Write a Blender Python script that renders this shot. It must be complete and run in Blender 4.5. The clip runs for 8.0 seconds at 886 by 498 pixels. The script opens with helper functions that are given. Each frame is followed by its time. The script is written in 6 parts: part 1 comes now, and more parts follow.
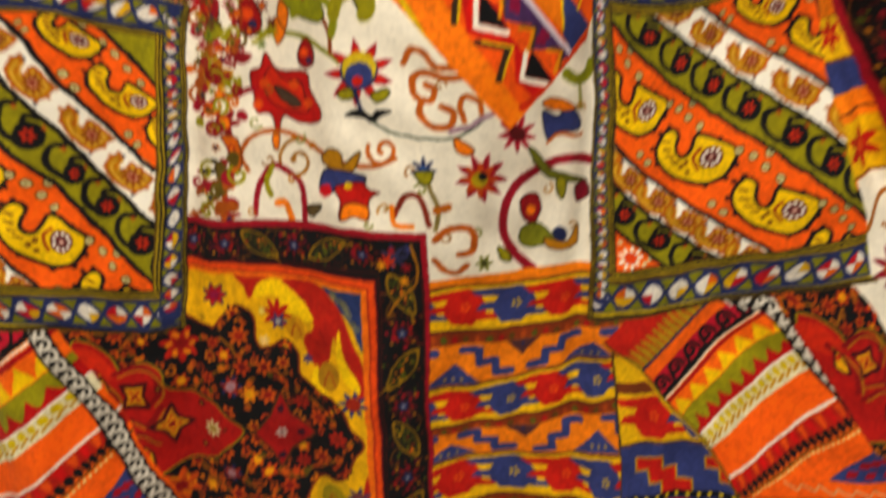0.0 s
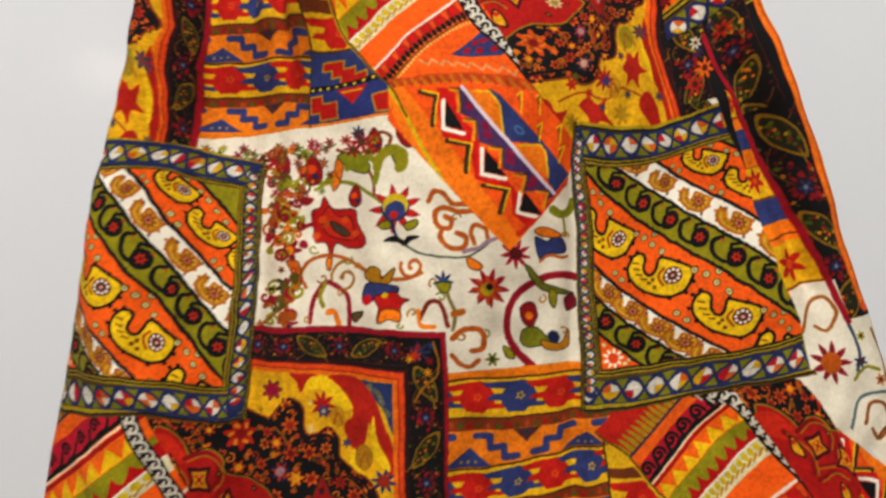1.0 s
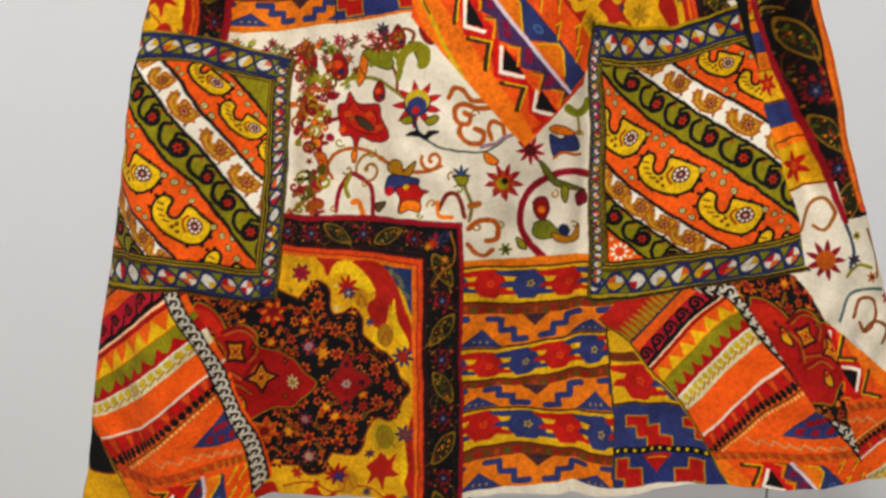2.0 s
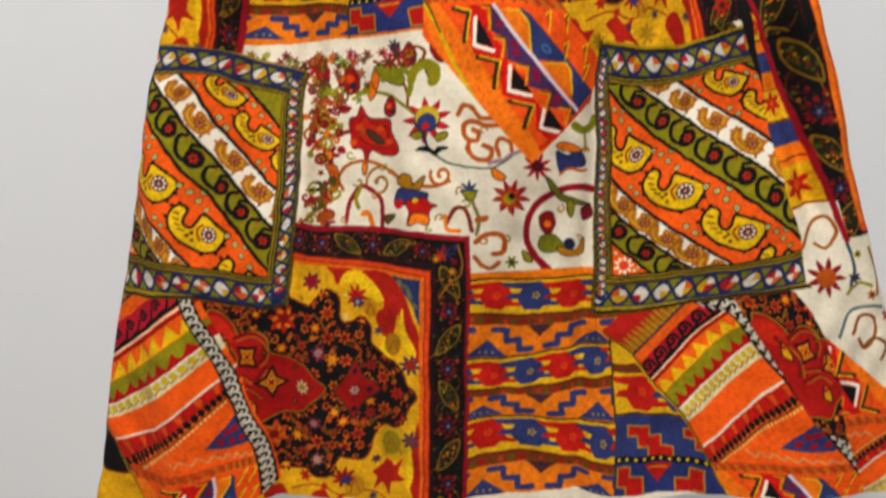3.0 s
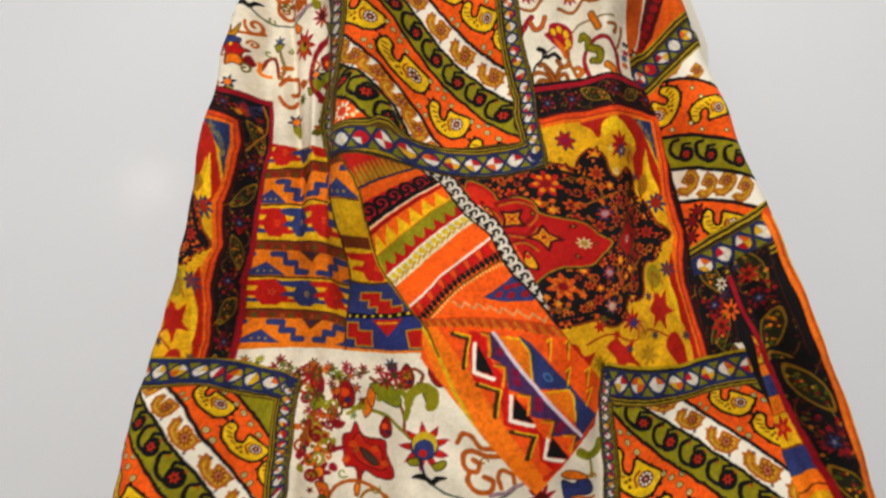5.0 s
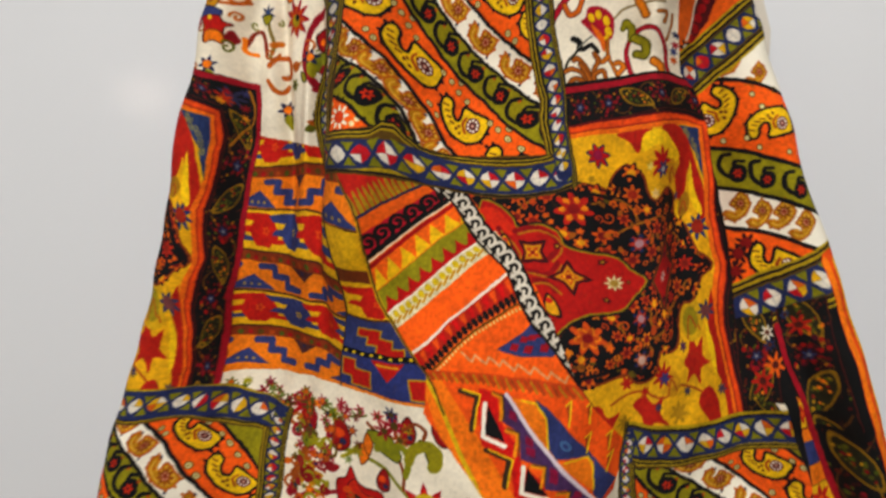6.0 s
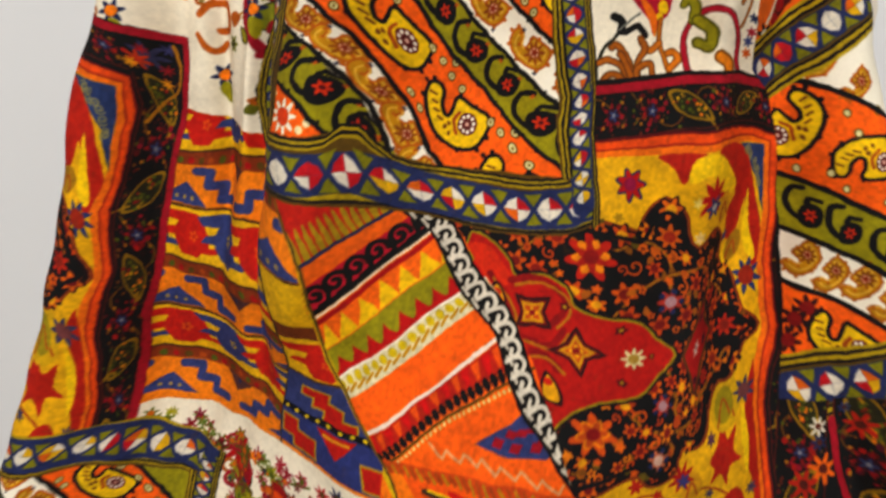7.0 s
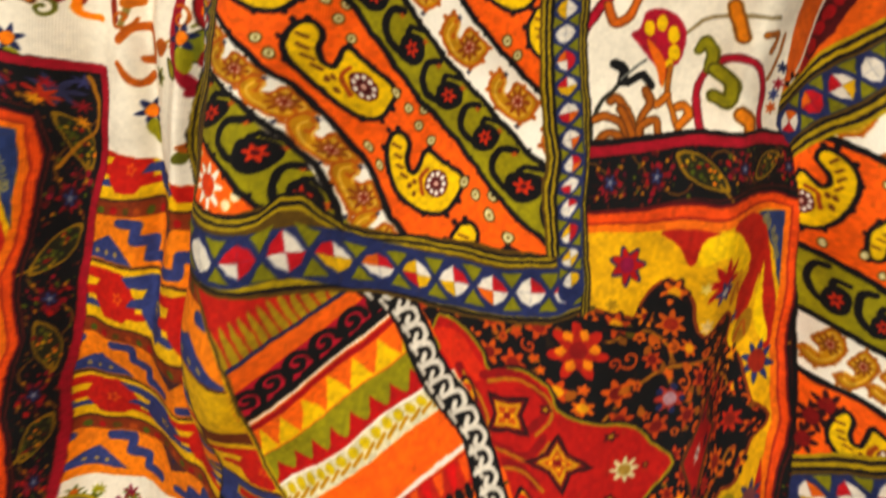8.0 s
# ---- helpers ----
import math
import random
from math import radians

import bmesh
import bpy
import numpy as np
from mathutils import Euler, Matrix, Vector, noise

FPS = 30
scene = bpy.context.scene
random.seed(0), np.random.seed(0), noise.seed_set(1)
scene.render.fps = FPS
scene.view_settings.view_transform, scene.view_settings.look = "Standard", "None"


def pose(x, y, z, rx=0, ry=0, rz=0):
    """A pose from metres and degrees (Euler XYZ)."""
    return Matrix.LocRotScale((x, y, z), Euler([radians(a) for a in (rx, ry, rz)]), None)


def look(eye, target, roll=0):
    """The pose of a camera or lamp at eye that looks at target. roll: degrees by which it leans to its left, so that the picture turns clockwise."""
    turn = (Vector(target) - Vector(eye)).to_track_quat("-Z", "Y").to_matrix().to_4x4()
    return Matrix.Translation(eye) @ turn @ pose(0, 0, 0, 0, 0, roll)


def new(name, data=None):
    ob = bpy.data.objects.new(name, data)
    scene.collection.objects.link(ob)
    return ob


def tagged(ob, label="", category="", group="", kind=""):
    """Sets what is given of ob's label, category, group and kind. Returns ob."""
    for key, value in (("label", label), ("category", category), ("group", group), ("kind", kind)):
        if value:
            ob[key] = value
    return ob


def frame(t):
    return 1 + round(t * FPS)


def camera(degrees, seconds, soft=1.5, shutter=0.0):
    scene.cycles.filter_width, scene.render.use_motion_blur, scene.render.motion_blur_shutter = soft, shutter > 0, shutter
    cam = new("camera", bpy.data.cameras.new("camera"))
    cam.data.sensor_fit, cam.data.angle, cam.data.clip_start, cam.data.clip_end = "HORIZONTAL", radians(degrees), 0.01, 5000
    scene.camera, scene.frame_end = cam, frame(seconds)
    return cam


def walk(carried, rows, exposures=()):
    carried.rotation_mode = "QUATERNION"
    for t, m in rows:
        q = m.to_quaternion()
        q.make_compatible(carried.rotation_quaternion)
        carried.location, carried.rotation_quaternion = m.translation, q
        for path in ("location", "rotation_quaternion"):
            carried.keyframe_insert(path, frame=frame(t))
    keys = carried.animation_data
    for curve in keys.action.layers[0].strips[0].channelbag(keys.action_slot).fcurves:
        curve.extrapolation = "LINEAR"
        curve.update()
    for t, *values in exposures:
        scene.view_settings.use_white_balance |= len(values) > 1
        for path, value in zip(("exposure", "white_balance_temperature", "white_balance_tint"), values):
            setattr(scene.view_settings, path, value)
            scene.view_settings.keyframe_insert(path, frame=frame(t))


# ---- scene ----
cam = camera(62.3, 8.0, soft=2.5, shutter=0.5)
PATH = [
    (0, (0.025, -0.008, 1.144), (-0.072, 1.907, 0.575), -0.8),
    (0.5, (0.032, -0.07, 1.129), (-0.025, 1.922, 0.966), -0.3),
    (1, (0.038, -0.135, 1.121), (-0.125, 1.856, 1.013), -1.1),
    (1.5, (0.043, -0.159, 1.121), (-0.182, 1.806, 0.827), 0.0),
    (1.7, (0.046, -0.164, 1.118), (-0.175, 1.795, 0.781), -0.0),
    (2.8, (0.044, -0.183, 1.126), (-0.206, 1.758, 0.713), 0.4),
    (3, (0.048, -0.182, 1.136), (-0.201, 1.764, 0.746), 0.6),
    (3.5, (0.044, -0.167, 1.16), (-0.206, 1.799, 0.894), 0.1),
    (4, (0.04, -0.161, 1.191), (-0.175, 1.826, 1.121), -2.2),
    (4.5, (0.039, -0.155, 1.218), (-0.174, 1.831, 1.31), -0.1),
    (4.7, (0.038, -0.155, 1.223), (-0.187, 1.827, 1.374), 0.6),
    (5.8, (0.028, -0.103, 1.327), (-0.22, 1.879, 1.232), 0.8),
    (6, (0.022, -0.075, 1.354), (-0.222, 1.901, 1.169), 2.6),
    (6.5, (0.009, 0.001, 1.403), (-0.199, 1.95, 1.005), 4.3),
    (7, (0.006, 0.075, 1.448), (-0.182, 1.987, 0.891), 6.6),
    (7.5, (0.01, 0.127, 1.466), (-0.175, 2.009, 0.815), 7.1),
    (8, (0.004, 0.159, 1.492), (-0.141, 2.038, 0.822), 8.0),
]
walk(cam, [(t, look(eye, target, roll)) for t, eye, target, roll in PATH],
     exposures=[(0, 0.0, 7050, 10), (0.5, 0.12, 6800, 10), (1, 0.0, 6550, 10), (3, -0.05, 6500, 10), (4.5, -0.10, 6500, 10), (6.5, -0.28, 6600, 10), (8, 0.02, 7050, 10)])

# ---- light ----
world = bpy.data.worlds.new("room_air")
scene.world = world
world.use_nodes = True
world.node_tree.nodes["Background"].inputs[0].default_value = (1.0, 0.97, 0.93, 1)
world.node_tree.nodes["Background"].inputs[1].default_value = 0.05


def area_lamp(name, eye, target, size_x, size_y, power, colour):
    data = bpy.data.lights.new(name, "AREA")
    data.shape, data.size, data.size_y, data.energy, data.color = "RECTANGLE", size_x, size_y, power, colour
    ob = new(name, data)
    ob.matrix_world = look(eye, target)
    return ob


# added light from above, no ceiling fitting known
area_lamp("overhead_fill_light", (-0.12, -0.65, 2.44), (-0.12, -0.64, 0.0), 0.9, 0.6, 33, (1.0, 0.97, 0.94))
# added soft fill from behind the camera; there is no window
area_lamp("front_fill_light", (0.15, -2.30, 1.62), (0.0, 0.5, 1.2), 1.0, 1.0, 20, (0.96, 0.98, 1.0))


# ---- materials ----
def material(name, rough=0.6, metal=0.0):
    m = bpy.data.materials.new(name)
    m.use_nodes = True
    b = m.node_tree.nodes["Principled BSDF"]
    b.inputs["Roughness"].default_value, b.inputs["Metallic"].default_value = rough, metal
    return m, m.node_tree, b


def link(tree, a, out, b, into):
    tree.links.new(a.outputs[out], b.inputs[into])


def noise_node(tree, scale, detail=3.0, rough=0.5):
    n = tree.nodes.new("ShaderNodeTexNoise")
    n.inputs["Scale"].default_value, n.inputs["Detail"].default_value, n.inputs["Roughness"].default_value = scale, detail, rough
    c = tree.nodes.new("ShaderNodeTexCoord")
    link(tree, c, "Object", n, "Vector")
    return n


def mottled(name, a, b, scale, rough, bump=0.1, fine=200.0, depth=0.001):
    m, tree, bsdf = material(name, rough)
    n = noise_node(tree, scale)
    ramp = tree.nodes.new("ShaderNodeMix")
    ramp.data_type = "RGBA"
    ramp.inputs["A"].default_value, ramp.inputs["B"].default_value = (*a, 1), (*b, 1)
    tree.links.new(n.outputs["Fac"], ramp.inputs["Factor"])
    tree.links.new(ramp.outputs["Result"], bsdf.inputs["Base Color"])
    f = noise_node(tree, fine, 2)
    bm = tree.nodes.new("ShaderNodeBump")
    bm.inputs["Strength"].default_value, bm.inputs["Distance"].default_value = bump, depth
    link(tree, f, "Fac", bm, "Height")
    link(tree, bm, "Normal", bsdf, "Normal")
    return m


def cotton_print():
    """Printed cotton: the dye colours lie on the cloth, with a fine weave and slight unevenness of the dye."""
    m, tree, bsdf = material("printed_cotton", 0.88)
    dye = tree.nodes.new("ShaderNodeAttribute")
    dye.attribute_name = "dye"
    n = noise_node(tree, 60.0, 4)
    n2 = noise_node(tree, 900.0, 2)
    mul = tree.nodes.new("ShaderNodeMath")
    mul.operation = "MULTIPLY_ADD"
    mul.inputs[1].default_value, mul.inputs[2].default_value = 0.16, 0.84
    link(tree, n, "Fac", mul, 0)
    mul2 = tree.nodes.new("ShaderNodeMath")
    mul2.operation = "MULTIPLY_ADD"
    mul2.inputs[1].default_value = 0.16
    link(tree, n2, "Fac", mul2, 0)
    link(tree, mul, "Value", mul2, 2)
    mix = tree.nodes.new("ShaderNodeVectorMath")
    mix.operation = "SCALE"
    link(tree, dye, "Color", mix, 0)
    link(tree, mul2, "Value", mix, "Scale")
    link(tree, mix, "Vector", bsdf, "Base Color")
    coord = tree.nodes.new("ShaderNodeTexCoord")
    waves = []
    for axis in ("X", "Z"):
        w = tree.nodes.new("ShaderNodeTexWave")
        w.bands_direction = axis
        w.inputs["Scale"].default_value, w.inputs["Distortion"].default_value, w.inputs["Detail"].default_value = 320.0, 1.2, 1.0
        link(tree, coord, "Object", w, "Vector")
        waves.append(w)
    add = tree.nodes.new("ShaderNodeMath")
    add.operation = "ADD"
    link(tree, waves[0], "Fac", add, 0)
    link(tree, waves[1], "Fac", add, 1)
    crease = noise_node(tree, 38.0, 3)
    b1 = tree.nodes.new("ShaderNodeBump")
    b1.inputs["Strength"].default_value, b1.inputs["Distance"].default_value = 0.20, 0.007
    link(tree, crease, "Fac", b1, "Height")
    b2 = tree.nodes.new("ShaderNodeBump")
    b2.inputs["Strength"].default_value, b2.inputs["Distance"].default_value = 0.25, 0.0004
    link(tree, add, "Value", b2, "Height")
    link(tree, b1, "Normal", b2, "Normal")
    link(tree, b2, "Normal", bsdf, "Normal")
    bsdf.inputs["Sheen Weight"].default_value = 0.0
    bsdf.inputs["Specular IOR Level"].default_value = 0.16
    return m


COTTON = cotton_print()
LINING = mottled("cream_cotton_lining", (0.62, 0.56, 0.46), (0.70, 0.64, 0.54), 25.0, 0.85, 0.2, 700.0)
GLOSS_WHITE = mottled("white_satin_paint", (0.72, 0.735, 0.755), (0.78, 0.79, 0.805), 2.5, 0.16, 0.02, 40.0, 0.0004)
# greyer than white so that the added enclosure bounces less light
ROOM_WHITE = mottled("matt_wall_paint", (0.46, 0.46, 0.45), (0.53, 0.53, 0.52), 3.0, 0.8, 0.15, 120.0)
FLOOR_TILE = mottled("beige_floor_tile", (0.40, 0.34, 0.27), (0.48, 0.42, 0.34), 6.0, 0.35)
JOINT = mottled("dark_joint", (0.03, 0.03, 0.03), (0.06, 0.055, 0.05), 30.0, 0.7)
GREY_JOINT = mottled("grey_joint", (0.25, 0.25, 0.25), (0.32, 0.32, 0.31), 30.0, 0.7)
BRASS, _tree, _b = material("brushed_brass", 0.35, 1.0)
_b.inputs["Base Color"].default_value = (0.6, 0.45, 0.2, 1)
BULB, _tree, _b = material("warm_bulb", 0.4)
_b.inputs["Base Color"].default_value = (0.9, 0.85, 0.75, 1)
_b.inputs["Emission Color"].default_value = (1.0, 0.88, 0.70, 1)
_b.inputs["Emission Strength"].default_value = 30.0


# ---- mesh helpers ----
def part(name, bm, mat, parent=None, label=""):
    me = bpy.data.meshes.new(name)
    bm.to_mesh(me)
    bm.free()
    me.materials.append(mat)
    ob = new(name, me)
    ob.parent = parent
    if label:
        ob["label"] = label
    return ob


def box(x0, y0, z0, x1, y1, z1, bevel=0.0):
    bm = bmesh.new()
    bmesh.ops.create_cube(bm, size=1.0)
    for v in bm.verts:
        v.co = ((x0 + x1) / 2 + v.co.x * (x1 - x0), (y0 + y1) / 2 + v.co.y * (y1 - y0), (z0 + z1) / 2 + v.co.z * (z1 - z0))
    if bevel:
        bmesh.ops.bevel(bm, geom=list(bm.edges), offset=bevel, segments=2, affect="EDGES")
    return bm


def setting(name, bm, mat, label, category):
    return tagged(part(name, bm, mat), label, category, kind="structure")


# ---- the room ----
WALL_Y = 0.60
setting("wall_north", box(-2.0, WALL_Y, 0.0, 2.0, WALL_Y + 0.12, 2.5), GLOSS_WHITE, "smooth white wall with a satin painted sheen", "wall")
# unseen enclosure from here to the ceiling, added to bounce the lamps' light
setting("wall_south", box(-2.0, -2.52, 0.0, 2.0, -2.40, 2.5), ROOM_WHITE, "unseen off-white wall added to close the room for bounce light", "wall")
setting("wall_east", box(2.0, -2.52, 0.0, 2.12, WALL_Y + 0.12, 2.5), ROOM_WHITE, "unseen off-white side wall added for bounce light", "wall")
setting("wall_west", box(-2.12, -2.52, 0.0, -2.0, WALL_Y + 0.12, 2.5), ROOM_WHITE, "unseen off-white side wall added for bounce light", "wall")
setting("floor", box(-2.12, -2.52, -0.1, 2.12, WALL_Y + 0.12, 0.0), FLOOR_TILE, "unseen beige floor added to close the room", "floor")
setting("ceiling", box(-2.12, -2.52, 2.5, 2.12, WALL_Y + 0.12, 2.6), ROOM_WHITE, "unseen white ceiling added for bounce light", "ceiling")
setting("trim", box(-0.0145, WALL_Y - 0.003, 0.0, -0.0105, WALL_Y + 0.01, 0.76), JOINT, "thin dark upright joint in the white wall", "joint")
setting("trim", box(0.3110, WALL_Y - 0.002, 0.0, 0.3130, WALL_Y + 0.01, 0.78), GREY_JOINT, "thin grey upright joint in the white wall", "joint")

# ---- the lamp whose gleam shows on the wall ----
lamp = tagged(new("floor_lamp"), "slim brass floor lamp with a small round lit bulb", "lamp")
lamp.location = (-1.234, -0.961, 0.0)


def turned(profile, segments=24):
    bm = bmesh.new()
    rings = []
    for r, z in profile:
        rings.append([bm.verts.new((r * math.cos(a), r * math.sin(a), z)) for a in [2 * math.pi * k / segments for k in range(segments)]])
    for a, b in zip(rings, rings[1:]):
        for k in range(segments):
            bm.faces.new((a[k], a[(k + 1) % segments], b[(k + 1) % segments], b[k]))
    bm.faces.new(rings[0][::-1])
    bm.faces.new(rings[-1])
    for f in bm.faces:
        f.smooth = True
    return bm


part("stand", turned([(0.13, 0.0), (0.13, 0.012), (0.03, 0.03), (0.009, 0.05), (0.009, 1.50), (0.02, 1.51), (0.02, 1.545)]), BRASS, lamp, "slim brass lamp stand")
part("bulb", turned([(0.012, 1.545), (0.019, 1.570), (0.024, 1.59), (0.019, 1.608), (0.008, 1.616)]), BULB, lamp, "round lit bulb")

# ---- the dress: shape of the hanging cloth ----
Z1 = 1.60


def smooth(a, b, v):
    s = np.clip((v - a) / (b - a), 0, 1)
    return s * s * (3 - 2 * s)


def ridge(v, c, w):
    return np.exp(-((v - c) / w) ** 2)


def left_edge(z):
    return -0.239 - 0.215 * (1.47 - z) - 0.026 * smooth(1.24, 1.42, z) + 0.004 * ridge(z, 1.19, 0.06) + 0.008 * smooth(1.00, 1.12, z) * (1 - smooth(1.42, 1.48, z)) - 0.008 * ridge(z, 0.88, 0.08)


def right_edge(z):
    return 0.189 + 0.35 * (1.46 - z) - 0.012 * (1 - smooth(1.05, 1.18, z)) + 0.006 * ridge(z, 1.33, 0.06) + 0.010 * ridge(z, 1.41, 0.04) + 0.026 * smooth(1.36, 1.50, z) - 0.006 * smooth(1.03, 1.12, z) - 0.006 * ridge(z, 1.21, 0.05) - 0.008 * ridge(z, 1.42, 0.05)


def hem(x):
    return 0.7645 + 0.117 * x + 0.005 * ridge(x, -0.01, 0.09) + 0.002 * np.sin(x * 31) + 0.013 * ridge(x, -0.08, 0.05) + 0.007 * ridge(x, -0.25, 0.04) - 0.007 * ridge(x, 0.08, 0.05)


# broad swells and hollows of the hanging cloth: depth, centre and reach across, centre and reach upwards
SWELLS = [
    (-0.022, 0.24, 0.09, 1.37, 0.12), (-0.036, 0.03, 0.05, 1.13, 0.12), (-0.026, -0.09, 0.05, 1.33, 0.06), (0.029, -0.18, 0.09, 1.21, 0.06),
    (-0.021, -0.24, 0.05, 1.01, 0.12), (0.015, 0.18, 0.09, 0.97, 0.12), (0.021, -0.03, 0.05, 1.41, 0.06), (-0.015, 0.06, 0.05, 1.25, 0.12),
    (0.021, 0.12, 0.05, 1.33, 0.06), (-0.024, 0.24, 0.05, 1.21, 0.06), (-0.026, 0.18, 0.05, 1.41, 0.06), (0.017, 0.09, 0.05, 1.45, 0.06),
    (-0.010, -0.27, 0.05, 1.33, 0.06), (-0.012, 0.00, 0.09, 1.33, 0.06), (-0.018, 0.21, 0.05, 1.33, 0.06),
]
SWELLS += [
    (0.021, 0.15, 0.05, 1.41, 0.12), (0.008, -0.18, 0.05, 1.37, 0.06), (-0.004, 0, 0.05, 1.05, 0.12), (0.008, -0.12, 0.05, 1.09, 0.12), (-0.008, -0.18, 0.05, 0.93, 0.06), (-0.003, 0.06, 0.05, 1.37, 0.12), (-0.004, 0.24, 0.05, 1.25, 0.12),
]


def front(x, z):
    """How far back the cloth lies: broad hang, pleats and small creases."""
    y = 0.455 + 0.045 * smooth(1.20, 1.36, z) + 0.015 * smooth(1.36, 1.5, z)
    y = y - 0.033 * ridge(x, -0.045, 0.055) * (1 - smooth(1.22, 1.34, z))
    y = y - 0.050 * ridge(x, -0.115, 0.035) * smooth(1.22, 1.33, z)
    y = y + 0.032 * ridge(x, -0.195, 0.040) * (0.5 + 0.5 * smooth(0.98, 1.12, z)) * (1 - 0.4 * smooth(1.2, 1.35, z))
    y = y - 0.026 * ridge(x, -0.285, 0.035)
    y = y + 0.036 * ridge(x, 0.190, 0.050) * smooth(1.02, 1.16, z)
    y = y + 0.016 * ridge(x, 0.150, 0.022) * smooth(1.3, 1.42, z)
    y = y - 0.018 * ridge(x, 0.265, 0.05) * (1 - smooth(1.1, 1.2, z))
    for amount, cx, wx, cz, wz in SWELLS:
        y = y + amount * ridge(x, cx, wx) * ridge(z, cz, wz)
    # pleats beside the panels
    y = y + 0.020 * ridge(x, -0.150 - 0.10 * (z - 1.35), 0.009) * smooth(1.18, 1.30, z)
    y = y + 0.012 * ridge(x, -0.184 - 0.12 * (z - 1.35), 0.007) * smooth(1.24, 1.36, z) - 0.008 * ridge(x, -0.167, 0.006) * smooth(1.28, 1.38, z)
    y = y + 0.010 * ridge(x, 0.168 - 0.10 * (z - 1.3), 0.013) * smooth(1.15, 1.26, z)
    y = y - 0.018 * ridge(x, 0.113 - 0.06 * (z - 1.35), 0.014) * smooth(1.22, 1.34, z)
    y = y + 0.007 * ridge(x, -0.168 + 0.11 * (z - 1.05), 0.010) * (1 - smooth(1.15, 1.22, z))
    y = y + 0.007 * ridge(x, 0.094, 0.009) * (1 - smooth(1.17, 1.24, z))
    y = y + 0.014 * ridge(x, -0.222, 0.012) * smooth(1.12, 1.22, z)
    y = y + 0.020 * ridge(x, 0.230 - 0.30 * (z - 1.2), 0.012) * (1 - smooth(1.22, 1.30, z)) * smooth(1.0, 1.08, z)
    # fall of the lower skirt
    flare = 1 - smooth(0.78, 1.05, z)
    y = y + flare * (0.005 * np.sin(x * 34 + 0.6) + 0.002 * np.sin(x * 71 + 2))
    # creases
    y = y + 0.0014 * np.sin(140 * (0.35 * x + z) + 3 * np.sin(17 * x)) * np.sin(31 * x - 12 * z)
    y = y + 0.0012 * np.sin(210 * (x - 0.25 * z) + 2 * np.sin(23 * z)) * np.sin(19 * z + 9 * x)
    y = y + 0.0030 * np.sin(46 * (x + 0.5 * z) + 2 * np.sin(9 * z)) * np.sin(14 * z + 5 * x)
    return y


# ---- the print: a painter that lays dye on a flat canvas of the cloth ----
CELL, CX, CZ = 0.0006, -0.46, 0.66
NX, NZ = 1520, 1600
canvas = np.zeros((NZ, NX, 3), np.float32)
zones = np.zeros((NZ, NX), np.int8)
clip_mask = [None]


def tone(hexa):
    return np.array([int(hexa[i:i + 2], 16) / 255 for i in (0, 2, 4)], np.float32)


CREAM, ORANGE, YELLOW, RED = tone("e9e0cd"), tone("ec7414"), tone("e8c41a"), tone("be3a20")
CRIMSON, OLIVE, BLUE, BLACK = tone("a02438"), tone("98901c"), tone("424a78"), tone("0d0706")
BROWN, OCHRE, AMBER, WHITE = tone("7a4a18"), tone("b98a22"), tone("e88a1a"), tone("f0eada")
MAROON, MUD, PINK, NAVY = tone("5e1c1c"), tone("665018"), tone("c23a48"), tone("2c3458")
PURPLE, RUST, MOSS = tone("5a3e66"), tone("a8561a"), tone("5e6420")


def window(pts, pad):
    i0 = max(0, int((pts[:, 0].min() - pad - CX) / CELL) - 1)
    i1 = min(NX, int((pts[:, 0].max() + pad - CX) / CELL) + 2)
    j0 = max(0, int((pts[:, 1].min() - pad - CZ) / CELL) - 1)
    j1 = min(NZ, int((pts[:, 1].max() + pad - CZ) / CELL) + 2)
    if i1 <= i0 or j1 <= j0:
        return None
    gx = CX + (np.arange(i0, i1, dtype=np.float32) + 0.5) * CELL
    gz = CZ + (np.arange(j0, j1, dtype=np.float32) + 0.5) * CELL
    return (slice(j0, j1), slice(i0, i1)), gx[None, :], gz[:, None]


def edge_distance(pts, gx, gz, closed):
    best = np.full((gz.shape[0], gx.shape[1]), 1e9, np.float32)
    n = len(pts)
    for k in range(n if closed else n - 1):
        (ax, az), (bx, bz) = pts[k], pts[(k + 1) % n]
        dx, dz = bx - ax, bz - az
        s = np.clip(((gx - ax) * dx + (gz - az) * dz) / max(dx * dx + dz * dz, 1e-12), 0, 1)
        best = np.minimum(best, (gx - ax - s * dx) ** 2 + (gz - az - s * dz) ** 2)
    return np.sqrt(best)


def inside(pts, gx, gz):
    odd = np.zeros((gz.shape[0], gx.shape[1]), bool)
    n = len(pts)
    for k in range(n):
        (ax, az), (bx, bz) = pts[k], pts[(k + 1) % n]
        if az == bz:
            continue
        odd ^= ((az > gz) != (bz > gz)) & (gx < (bx - ax) * (gz - az) / (bz - az) + ax)
    return odd


def poly_cover(pts):
    w = window(pts, CELL)
    if w is None:
        return None
    sl, gx, gz = w
    d = edge_distance(pts, gx, gz, True)
    return sl, np.clip(0.5 + np.where(inside(pts, gx, gz), d, -d) / CELL, 0, 1)


def lay(sl, cover, colour):
    if clip_mask[0] is not None:
        cover = cover * clip_mask[0][sl]
    canvas[sl] += (colour - canvas[sl]) * cover[..., None]


